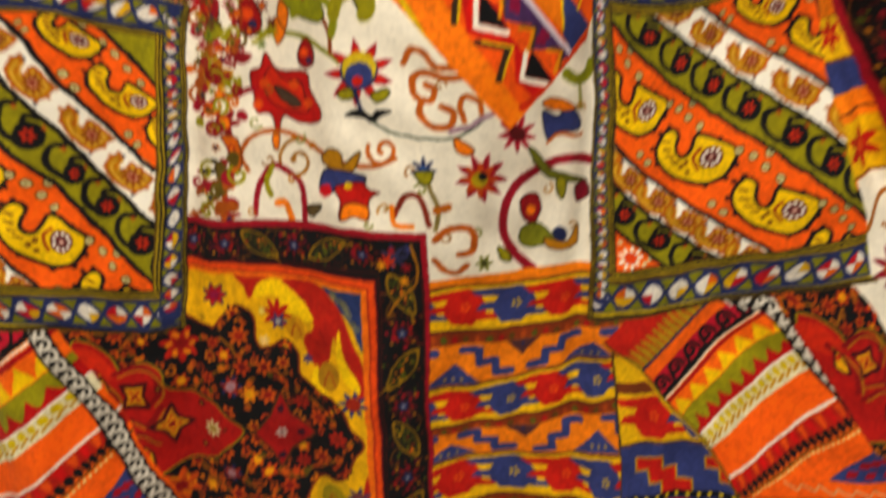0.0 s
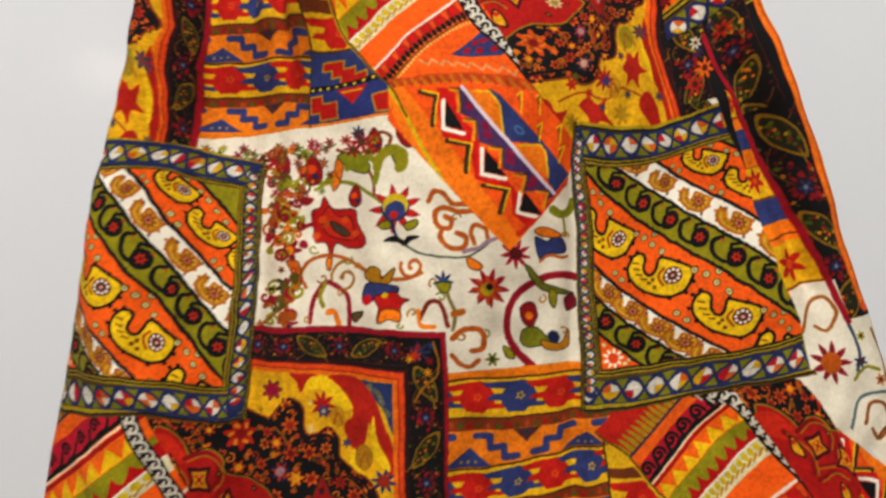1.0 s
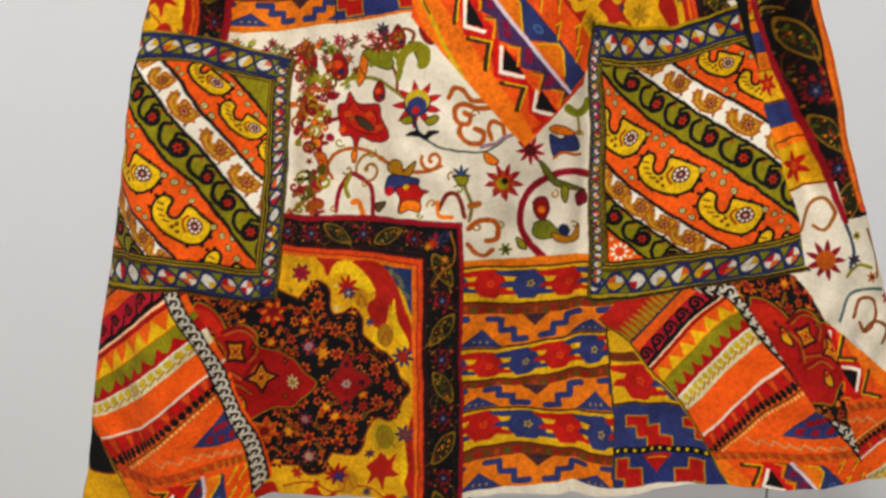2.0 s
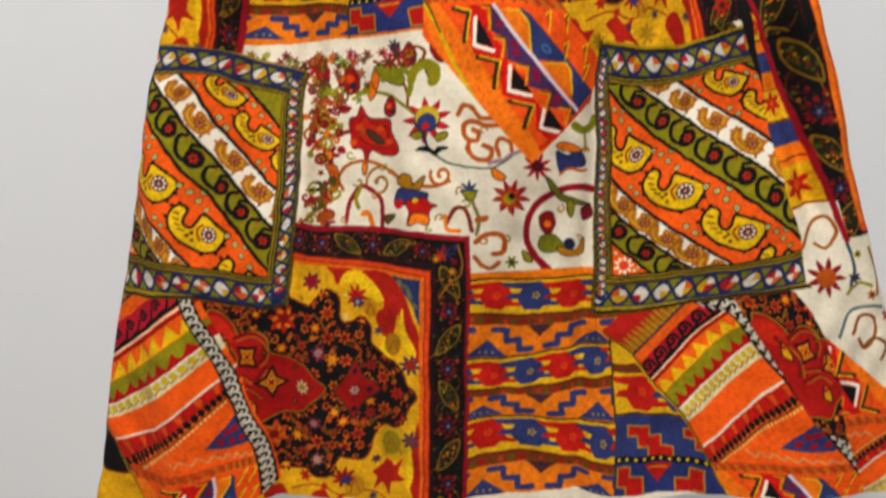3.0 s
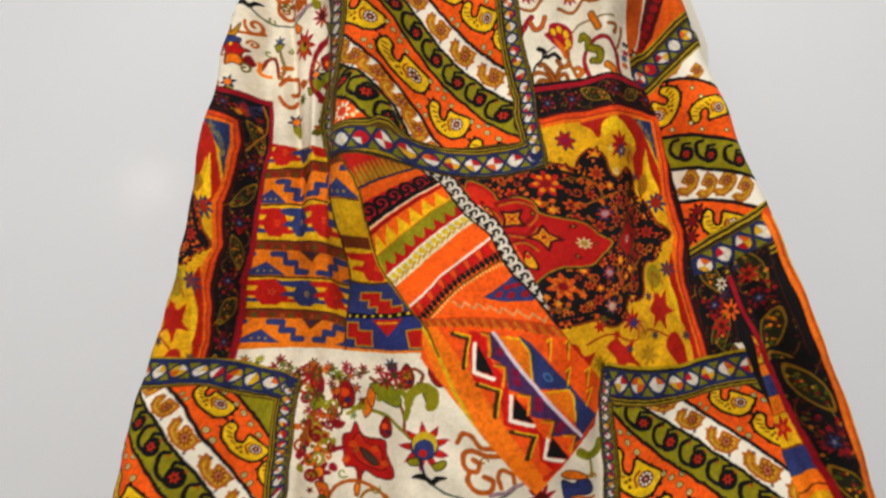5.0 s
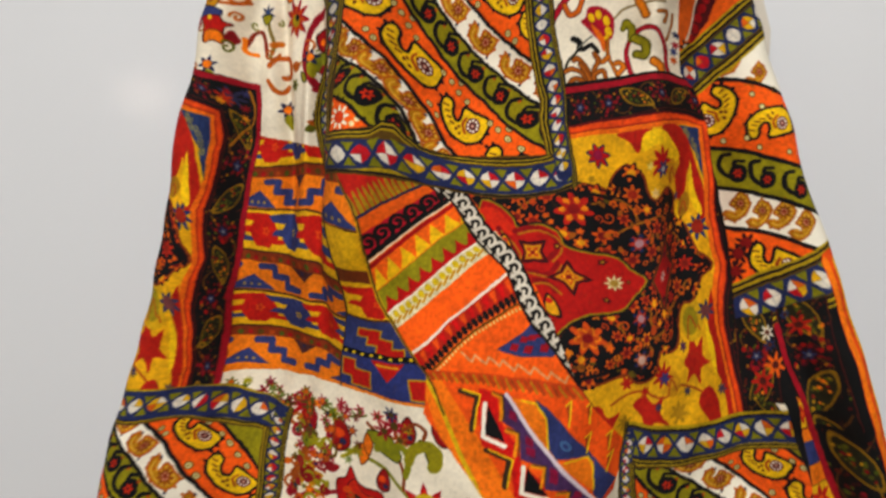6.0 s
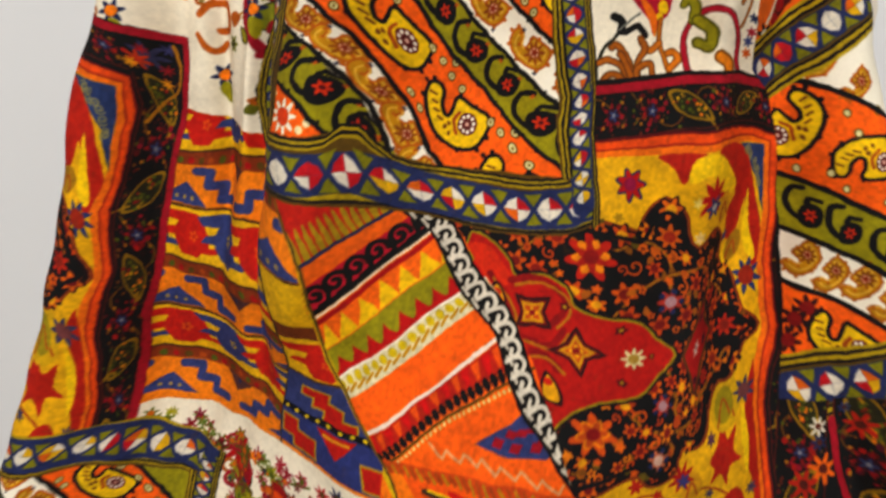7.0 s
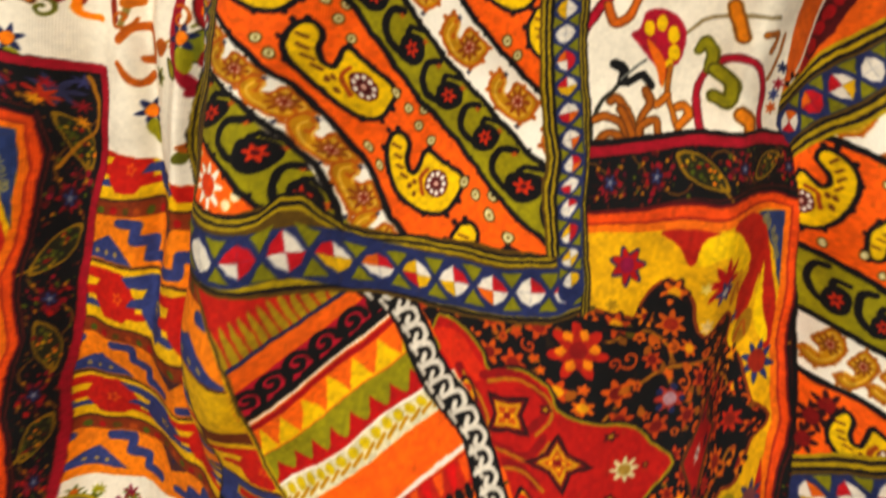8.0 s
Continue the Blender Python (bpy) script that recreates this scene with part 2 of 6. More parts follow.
def bent(m, pts, closed):
    """The way of a line on the cloth, with its long sides split so that they follow the cloth's bends."""
    p = np.asarray(pts, float)
    q = m(p)
    n = len(p) if closed else len(p) - 1
    cuts = [max(1, int(np.hypot(*(q[(k + 1) % len(p)] - q[k])) / 0.014)) for k in range(n)]
    if max(cuts) == 1:
        return q
    fine = [p[k] + (p[(k + 1) % len(p)] - p[k]) * t / min(c, 14) for k, c in enumerate(cuts) for t in range(min(c, 14))]
    return m(np.array(fine if closed else fine + [p[-1]]))


def fill(m, pts, colour):
    r = poly_cover(bent(m, pts, True))
    if r:
        lay(*r, colour)


def stroke(m, pts, width, colour, closed=False):
    """A line of that width in metres."""
    p = bent(m, pts, closed)
    w = window(p, width)
    if w:
        sl, gx, gz = w
        lay(sl, np.clip(0.5 + (width / 2 - edge_distance(p, gx, gz, closed)) / CELL, 0, 1), colour)


def clip_to(pts, zone=None):
    mask = np.zeros((NZ, NX), np.float32)
    r = poly_cover(np.asarray(pts, float))
    if r:
        mask[r[0]] = r[1]
    clip_mask[0] = mask
    if zone is not None:
        zones[mask > 0.5] = zone


def plain(p):
    return p


def quad(bl, br, tr, tl, w=1.0, h=1.0):
    a, b, c, d = (np.array(v, float) for v in (bl, br, tr, tl))

    def m(p):
        u, v = p[:, :1] / w, p[:, 1:] / h
        return a * (1 - u) * (1 - v) + b * u * (1 - v) + c * u * v + d * (1 - u) * v
    return m


def warp(rows):
    """A smooth bending of the print that carries each first point (a, b) to its place (x, z) on the cloth."""
    data = np.array(rows, float)
    p, q = data[:, :2], data[:, 2:]
    unit, n = p.std(), len(p)

    def bend(v):
        r2 = ((v[:, None] - p[None]) ** 2).sum(-1) / unit ** 2
        return r2 * np.log(r2 + 1e-20)
    a = np.zeros((n + 3, n + 3))
    a[:n, :n] = bend(p) + 0.02 * np.eye(n)
    a[:n, n:] = np.c_[np.ones(n), p / unit]
    a[n:, :n] = a[:n, n:].T
    c = np.linalg.solve(a, np.concatenate([q, np.zeros((3, 2))]))
    return lambda v: bend(v) @ c[:n] + np.c_[np.ones(len(v)), v / unit] @ c[n:]


# -- where the pieces of the print lie on the cloth: print coordinates, then x and z of the cloth --
MANGO_LEFT = [
    (0.164, 0.041, -0.1993, 0.9796), (0.164, 0.072, -0.1955, 1.0184), (0.164, 0.102, -0.1929, 1.0543), (0.164, 0.161, -0.1916, 1.1112), (0.134, 0.191, -0.2244, 1.1510), (0.075, 0.191, -0.2656, 1.1603),
    (0.104, 0.036, -0.2583, 0.9904), (0.164, 0.191, -0.1914, 1.1449), (0.186, 0.225, -0.1654, 1.1630), (0.1, 0.225, -0.2376, 1.1810), (0.186, 0, -0.1816, 0.9460), (0.186, 0.1, -0.1713, 1.0744),
    (0.1, 0, -0.2542, 0.9591), (0.03, 0, -0.3377, 0.9539), (0.1089, 0.0636, -0.2503, 1.0228), (0.0717, 0.1008, -0.2896, 1.0680), (0.1542, 0.0663, -0.2070, 1.0153), (0.1168, 0.1037, -0.2367, 1.0633),
    (0.0794, 0.1411, -0.2731, 1.1158), (0.1508, 0.1002, -0.2107, 1.0563), (0.1052, 0.1458, -0.2528, 1.1196), (0.1475, 0.148, -0.2096, 1.1050), (0.1195, 0.176, -0.2371, 1.1465),
]

MANGO_RIGHT = [
    (0.022, 0.064, 0.1137, 1.0194), (0.022, 0.118, 0.1085, 1.0765), (0.022, 0.183, 0.1043, 1.1490), (0.05, 0.036, 0.1491, 0.9914), (0.078, 0.036, 0.1841, 0.9956), (0.104, 0.036, 0.2168, 1.0026),
    (0.045, 0.191, 0.1254, 1.1540), (0.075, 0.191, 0.1621, 1.1574), (0.007, 0, 0.0995, 0.9520), (0.1, 0, 0.1997, 0.9671), (0.17, 0, 0.2688, 0.9881), (0.007, 0.225, 0.0948, 1.1878),
    (0.09, 0.225, 0.1616, 1.1862), (0.007, 0.12, 0.0975, 1.0819), (0.13, 0.191, 0.2076, 1.1714), (0.0345, 0.138, 0.1220, 1.0957), (0.0717, 0.1008, 0.1637, 1.0640), (0.1089, 0.0636, 0.2159, 1.0316),
    (0.0794, 0.1411, 0.1706, 1.1110), (0.1168, 0.1037, 0.2169, 1.0817), (0.0824, 0.1686, 0.1693, 1.1406), (0.128, 0.123, 0.2217, 1.1068),
]

MANGO_UPPER = [
    (0.022, 0.064, -0.1393, 1.4154), (0.05, 0.036, -0.1001, 1.3888), (0.078, 0.036, -0.0716, 1.3802), (0.104, 0.036, -0.0430, 1.3740), (0.164, 0.041, 0.0274, 1.3814), (0.164, 0.072, 0.0214, 1.4148),
    (0.164, 0.102, 0.0123, 1.4506), (0.1089, 0.0636, -0.0392, 1.4001), (0.0717, 0.1008, -0.0790, 1.4473), (0.1542, 0.0663, 0.0051, 1.4095), (0.1355, 0.085, -0.0152, 1.4270), (0.1168, 0.1037, -0.0366, 1.4441),
    (0.0765, 0.0505, -0.0656, 1.3938), (0.0615, 0.0655, -0.0826, 1.4162), (0.0465, 0.0805, -0.1004, 1.4377), (0.0625, 0.0375, -0.0918, 1.4019), (0.0435, 0.0565, -0.1099, 1.4196), (0.0345, 0.138, -0.1133, 1.4879),
    (0.022, 0, -0.1243, 1.3563), (0.186, 0, 0.0528, 1.3548), (0.186, 0.1, 0.0338, 1.4566), (0.186, 0.05, 0.0421, 1.4054), (0.085, 0, -0.0543, 1.3483),
]

RUG_LOWER = [
    (330, 410, -0.2635, 1.0054), (540, 400, -0.1704, 1.0047), (838, 384, -0.0079, 1.0265), (560, 437, -0.1560, 0.9879), (772, 443, -0.0394, 0.9967), (752, 462, -0.0492, 0.9867),
    (590, 485, -0.1394, 0.9638), (742, 668, -0.0534, 0.8827), (640, 657, -0.1137, 0.8717), (490, 645, -0.2022, 0.8674), (440, 590, -0.2221, 0.9039), (350, 560, -0.2615, 0.9250),
    (560, 800, -0.1668, 0.7745), (750, 850, -0.0493, 0.7837), (835, 850, -0.0075, 0.7750), (430, 800, -0.2343, 0.7808), (805, 620, -0.0232, 0.9062), (660, 560, -0.1003, 0.9283),
]

RUG_UPPER = [
    (772, 443, 0.1554, 1.4121), (752, 462, 0.1485, 1.4062), (520, 413, 0.0463, 1.4009), (742, 668, 0.1599, 1.2991), (590, 485, 0.0902, 1.3688), (588, 520, 0.0952, 1.3500),
    (545, 650, 0.0817, 1.2846), (586, 652, 0.1053, 1.2863), (490, 645, 0.0486, 1.2895), (447, 600, 0.0218, 1.3049), (575, 590, 0.1028, 1.3132), (570, 710, 0.1033, 1.2604),
    (713, 663, 0.1381, 1.2985), (737, 612, 0.1503, 1.3276), (738, 742, 0.1535, 1.2668), (505, 535, 0.0499, 1.3374), (490, 740, 0.0639, 1.2479), (558, 465, 0.0656, 1.3794),
    (525, 360, 0.0411, 1.4310), (770, 378, 0.1444, 1.4429), (770, 650, 0.1711, 1.3054), (768, 850, 0.1785, 1.2160), (575, 775, 0.1033, 1.2333), (640, 450, 0.1103, 1.4009),
]

RUG_SIDE = [
    (838, 385, -0.2179, 1.4267), (838, 509, -0.2163, 1.3612), (838, 625, -0.2211, 1.2985), (838, 718, -0.2261, 1.2480), (838, 850, -0.2287, 1.1780), (771, 443, -0.2396, 1.4037),
    (770, 548, -0.2413, 1.3406), (770, 664, -0.2411, 1.2813), (770, 780, -0.2433, 1.2213), (770, 850, -0.2454, 1.1843), (752, 548, -0.2460, 1.3407), (752, 664, -0.2469, 1.2820),
    (752, 780, -0.2486, 1.2226), (752, 462, -0.2438, 1.3966), (770, 378, -0.2572, 1.4333), (737, 600, -0.2575, 1.3252), (738, 742, -0.2590, 1.2506),
]

RUG_CORNER = [
    (345, 510, 0.2172, 0.9674), (408, 590, 0.2617, 0.9327), (380, 518, 0.2356, 0.9612), (505, 535, 0.2780, 0.9758), (455, 690, 0.2968, 0.8985),
]

STRIP_RIGHT = [
    (0, 0, 0.1536, 0.8919), (1, 0, 0.2174, 0.9634), (0, 1, 0.2036, 0.8339), (1, 1, 0.2649, 0.9097), (0, -0.555, 0.1371, 0.9155), (0.9, -0.555, 0.1816, 0.9627),
    (0, 0.77, 0.1892, 0.8552), (1, 0.77, 0.2480, 0.9279), (0, 1.19, 0.2118, 0.8174), (1, 1.16, 0.2780, 0.8950), (0.61, 1.44, 0.2652, 0.8453), (1, 2.08, 0.3337, 0.8290),
    (0.53, 1.76, 0.2749, 0.8221), (0, 2.2, 0.2388, 0.7788),
]

STRIP_LEFT = [
    (0, 0, -0.3842, 0.8739), (1, 0, -0.2682, 0.9538), (0, 1, -0.3693, 0.7998), (1, 1, -0.2421, 0.8802), (0.2, 0.77, -0.3590, 0.8242), (1, 0.77, -0.2489, 0.9005),
    (0, 1.19, -0.3543, 0.7634), (1, 1.16, -0.2378, 0.8637), (0.61, 1.44, -0.2594, 0.8075), (1, 1.5, -0.2295, 0.8310), (1, 2.08, -0.2151, 0.7885), (0, 1.9, -0.3374, 0.7216),
    (0.53, 1.76, -0.2530, 0.7762),
]

STRIP_UPPER = [
    (0, 0, -0.0970, 1.2915), (1, 0, -0.0392, 1.3410), (0, 1, -0.0618, 1.2287), (1, 1, 0.0068, 1.2925), (0, -0.555, -0.1026, 1.3250), (0.9, -0.555, -0.0642, 1.3503),
    (0, 0.6, -0.0834, 1.2527), (1, 0.6, -0.0164, 1.3120), (0, 0.77, -0.0739, 1.2447), (1, 0.77, -0.0063, 1.3044), (0, 1.17, -0.0492, 1.2183), (1, 1.15, 0.0158, 1.2732),
    (0.61, 1.44, 0.0010, 1.2388), (1.04, 1.72, 0.0472, 1.2429), (0.2, 2, -0.0058, 1.1760), (1, 2.2, 0.0762, 1.2007), (0.25, 3.2, 0.0498, 1.1088), (0.6, 3, 0.0783, 1.1342),
    (1, 2.9, 0.1169, 1.1574),
]

CREAM_LOWER = [
    (350, 30, -0.1599, 1.1555), (350, 200, -0.1619, 1.0943), (350, 380, -0.1675, 1.0258), (560, 60, -0.0690, 1.1437), (560, 220, -0.0729, 1.0914), (560, 390, -0.0776, 1.0305),
    (760, 60, -0.0019, 1.1429), (760, 240, -0.0029, 1.0875), (760, 420, -0.0047, 1.0247), (1030, 120, 0.0870, 1.1221), (1030, 300, 0.0906, 1.0588), (1030, 470, 0.0944, 0.9921),
    (640, -60, -0.0395, 1.1793),
]

CREAM_UPPER = [
    (1040, 10, 0.0263, 1.4923), (1040, 130, 0.0321, 1.4628), (1045, 255, 0.0394, 1.4314), (1200, 10, 0.0675, 1.4978), (1200, 130, 0.0754, 1.4677), (1200, 250, 0.0815, 1.4369),
    (1340, 10, 0.0990, 1.5021), (1340, 130, 0.1077, 1.4736), (1340, 240, 0.1188, 1.4444), (1400, 100, 0.1280, 1.4823),
]

KILIM_LOWER = [
    (0, 0, -0.0041, 0.9879), (0.098, 0, 0.0964, 0.9874), (0, -0.034, -0.0049, 0.9592), (0.021, -0.0165, 0.0145, 0.9729), (0.0535, -0.0165, 0.0487, 0.9705), (0.086, -0.0165, 0.0827, 0.9711),
    (0.021, -0.086, 0.0138, 0.8947), (0.0535, -0.086, 0.0459, 0.8987), (0.086, -0.086, 0.0754, 0.9047), (0.1185, -0.086, 0.1069, 0.9092), (0, -0.0695, -0.0049, 0.9131), (0.134, -0.0695, 0.1167, 0.9277),
    (0.134, -0.1035, 0.1207, 0.8991), (0, -0.1035, -0.0055, 0.8841), (0.0535, -0.1555, 0.0493, 0.8388), (0.021, -0.1555, 0.0091, 0.8406), (0.086, -0.1555, 0.0879, 0.8341), (0.134, -0.166, 0.1273, 0.8221),
    (0, -0.205, -0.0060, 0.7776), (0.2, -0.166, 0.1948, 0.8226), (0.134, -0.205, 0.1283, 0.7850),
]

KILIM_SIDE = [
    (0, 0, -0.2181, 1.3910), (0.021, -0.0165, -0.2004, 1.3763), (0.086, -0.0165, -0.1588, 1.3835), (0.021, -0.086, -0.2006, 1.3065), (0.0535, -0.086, -0.1759, 1.3061), (0.086, -0.086, -0.1503, 1.3077),
    (0.021, -0.1555, -0.2060, 1.2416), (0.0535, -0.1555, -0.1668, 1.2394), (0.086, -0.1555, -0.1329, 1.2396), (0, -0.0695, -0.2238, 1.3249), (0, -0.139, -0.2275, 1.2556), (0, -0.209, -0.2283, 1.1918),
    (0.106, -0.166, -0.1208, 1.2234), (0.106, -0.209, -0.1212, 1.1929), (0.17, -0.209, -0.0454, 1.1950), (0.16, -0.166, -0.0635, 1.2263), (0.106, -0.1, -0.1170, 1.2798),
]

GORE_UPPER = [
    (1210, 30, 0.1310, 1.4935), (1320, 20, 0.1804, 1.5005), (1215, 140, 0.1374, 1.4452), (1340, 110, 0.1868, 1.4573), (1260, 260, 0.1600, 1.3911), (1400, 260, 0.2056, 1.3905),
    (1270, 400, 0.1670, 1.3281), (1440, 400, 0.2218, 1.3338), (1310, 550, 0.1814, 1.2656), (1470, 520, 0.2314, 1.2873), (1330, 690, 0.1882, 1.2103), (1520, 690, 0.2444, 1.2269),
    (1380, 250, 0.1987, 1.3946), (1300, 330, 0.1750, 1.3600), (1450, 840, 0.2361, 1.1551), (1340, 470, 0.1909, 1.3010),
]

GORE_LOWER = [
    (1330, 30, 0.2159, 1.2076), (1420, 10, 0.2453, 1.2126), (1350, 150, 0.2288, 1.1538), (1470, 170, 0.2752, 1.1449), (1380, 290, 0.2440, 1.0904), (1490, 290, 0.2893, 1.0919),
    (1410, 390, 0.2596, 1.0451), (1510, 400, 0.3045, 1.0415), (1450, 520, 0.2828, 0.9846), (1545, 560, 0.3327, 0.9636), (1440, 60, 0.2557, 1.1917),
]


def sub(m, x, y, size, turn=0.0, flip=1):
    c, s = math.cos(radians(turn)), math.sin(radians(turn))

    def inner(p):
        q = p * np.array([size * flip, size])
        return m(np.stack([q[:, 0] * c - q[:, 1] * s + x, q[:, 0] * s + q[:, 1] * c + y], 1))
    return inner


def curve(pts, closed=False, steps=6):
    p = np.asarray(pts, float)
    n = len(p)
    out = []
    for k in range(n if closed else n - 1):
        q = [p[(k + d) % n] if closed else p[min(max(k + d, 0), n - 1)] for d in (-1, 0, 1, 2)]
        for t in np.arange(steps) / steps:
            out.append(0.5 * (2 * q[1] + (q[2] - q[0]) * t + (2 * q[0] - 5 * q[1] + 4 * q[2] - q[3]) * t * t + (3 * q[1] - q[0] - 3 * q[2] + q[3]) * t ** 3))
    if not closed:
        out.append(p[-1])
    return np.array(out)


def disc(m, x, y, r, colour, n=14, sy=1.0):
    a = np.arange(n) * 2 * math.pi / n
    fill(m, np.stack([x + r * np.cos(a), y + r * sy * np.sin(a)], 1), colour)


def flower(m, x, y, r, petals, colour, heart, heart_r=0.4, depth=0.25, turn=0.0, pointed=False):
    a = np.arange(petals * 6) * 2 * math.pi / (petals * 6)
    wave = np.abs(((a * petals / (2 * math.pi)) % 1) * 2 - 1) * 2 - 1 if pointed else np.cos(a * petals)
    rr = r * (1 - depth + depth * wave)
    fill(m, np.stack([x + rr * np.cos(a + turn), y + rr * np.sin(a + turn)], 1), colour)
    if heart is not None:
        disc(m, x, y, r * heart_r, heart, 10)


def leaf(m, x, y, length, turn, colour, vein=None, fat=0.35):
    k = sub(m, x, y, length, turn)
    fill(k, curve([(0, 0), (0.3, fat), (0.7, fat * 0.8), (1, 0), (0.6, -fat * 0.7), (0.25, -fat * 0.8)], True, 4), colour)
    if vein is not None:
        stroke(k, [(0.1, 0), (0.9, 0)], 0.0008, vein)


def curl(m, x, y, size, turn, width, colour, flip=1, turns=1.3):
    """A tendril that winds inwards."""
    a = np.linspace(0, turns * 2 * math.pi, 26)
    r = 1 - 0.8 * a / a[-1]
    p = np.stack([r * np.cos(a), r * np.sin(a)], 1)
    k = sub(m, x, y, size, turn, flip)
    stroke(k, p, width, colour)
    disc(k, p[-1, 0], p[-1, 1], 0.16, colour, 8)


# -- the panel of slanting bands with mango shapes, framed by a row of beads --
AW, AH, SIDE, FOOT, HEAD = 0.186, 0.225, 0.022, 0.036, 0.034
MANGO = curve([(-0.29, 0.44), (-0.22, 0.36), (-0.26, 0.20), (-0.21, 0.06), (-0.08, 0.04), (0.0, 0.16), (0.06, 0.27), (0.28, 0.14), (0.50, -0.01), (0.42, -0.18), (0.30, -0.32), (0.08, -0.36), (-0.25, -0.19), (-0.44, 0.02), (-0.49, 0.22), (-0.40, 0.40)], True, 3)


def wheel(k, x, y, r):
    disc(k, x, y, r, MAROON, 14)
    for i in range(9):
        a = i * 2 * math.pi / 9
        disc(k, x + 0.68 * r * math.cos(a), y + 0.68 * r * math.sin(a), r * 0.20, WHITE, 7)
    disc(k, x, y, r * 0.22, tone("d8b0a0"), 7)


def mango(m, x, y, size, turn=0.0, flip=1):
    k = sub(m, x, y, size, turn, flip)
    stroke(k, MANGO, size * 0.10, BLACK, True)
    for i in range(0, len(MANGO), 3):
        disc(k, *(MANGO[i] * 1.13), 0.035, BLACK, 6)
    fill(k, MANGO, YELLOW)
    for px, py in ((-0.37, 0.30), (-0.36, 0.19), (-0.33, 0.09), (-0.26, 0.0)):
        stroke(k, [(px - 0.04, py + 0.03), (px + 0.05, py)], size * 0.03, BROWN)
    for px, py in ((-0.17, -0.08), (-0.10, -0.04), (-0.09, -0.17)):
        disc(k, px, py, 0.035, BROWN, 7)
    stroke(k, curve([(0.08, 0.10), (-0.01, 0.0), (0.04, -0.17)]), size * 0.045, RUST)
    wheel(k, 0.20, -0.05, 0.145)


def small_mango(m, x, y, size, colour, rim, turn=0.0, flip=1):
    k = sub(m, x, y, size, turn, flip)
    stroke(k, MANGO, size * 0.12, rim, True)
    fill(k, MANGO, colour)
    stroke(k, MANGO * 0.80, size * 0.05, tone("d8b060"), True)
    for i in range(0, len(MANGO), 4):
        disc(k, *(MANGO[i] * 1.16), 0.05, rim, 6)
    flower(k, 0.12, -0.05, 0.27, 9, rim * 0.8, tone("d6a890"), 0.40, 0.25)
    flower(k, 0.12, -0.05, 0.10, 5, tone("8a3a22"), None)


def hook(m, x, y, size, turn=0.0, flip=1):
    k = sub(m, x, y, size, turn, flip)
    stroke(k, curve([(-0.10, 0.56), (-0.36, 0.50), (-0.46, 0.26), (-0.42, -0.02), (-0.22, -0.22), (0.02, -0.30)], False, 4), size * 0.15, BLACK)
    fill(k, curve([(-0.06, -0.38), (0.20, -0.46), (0.46, -0.34), (0.54, -0.08), (0.44, 0.14), (0.16, 0.18), (-0.04, 0.06), (-0.10, -0.16)], True, 3), BLACK)
    stroke(k, [(0.06, 0.16), (0.12, 0.30), (0.42, 0.30)], size * 0.12, BLACK)
    flower(k, 0.21, -0.13, 0.19, 6, tone("c84a22"), MAROON, 0.3)


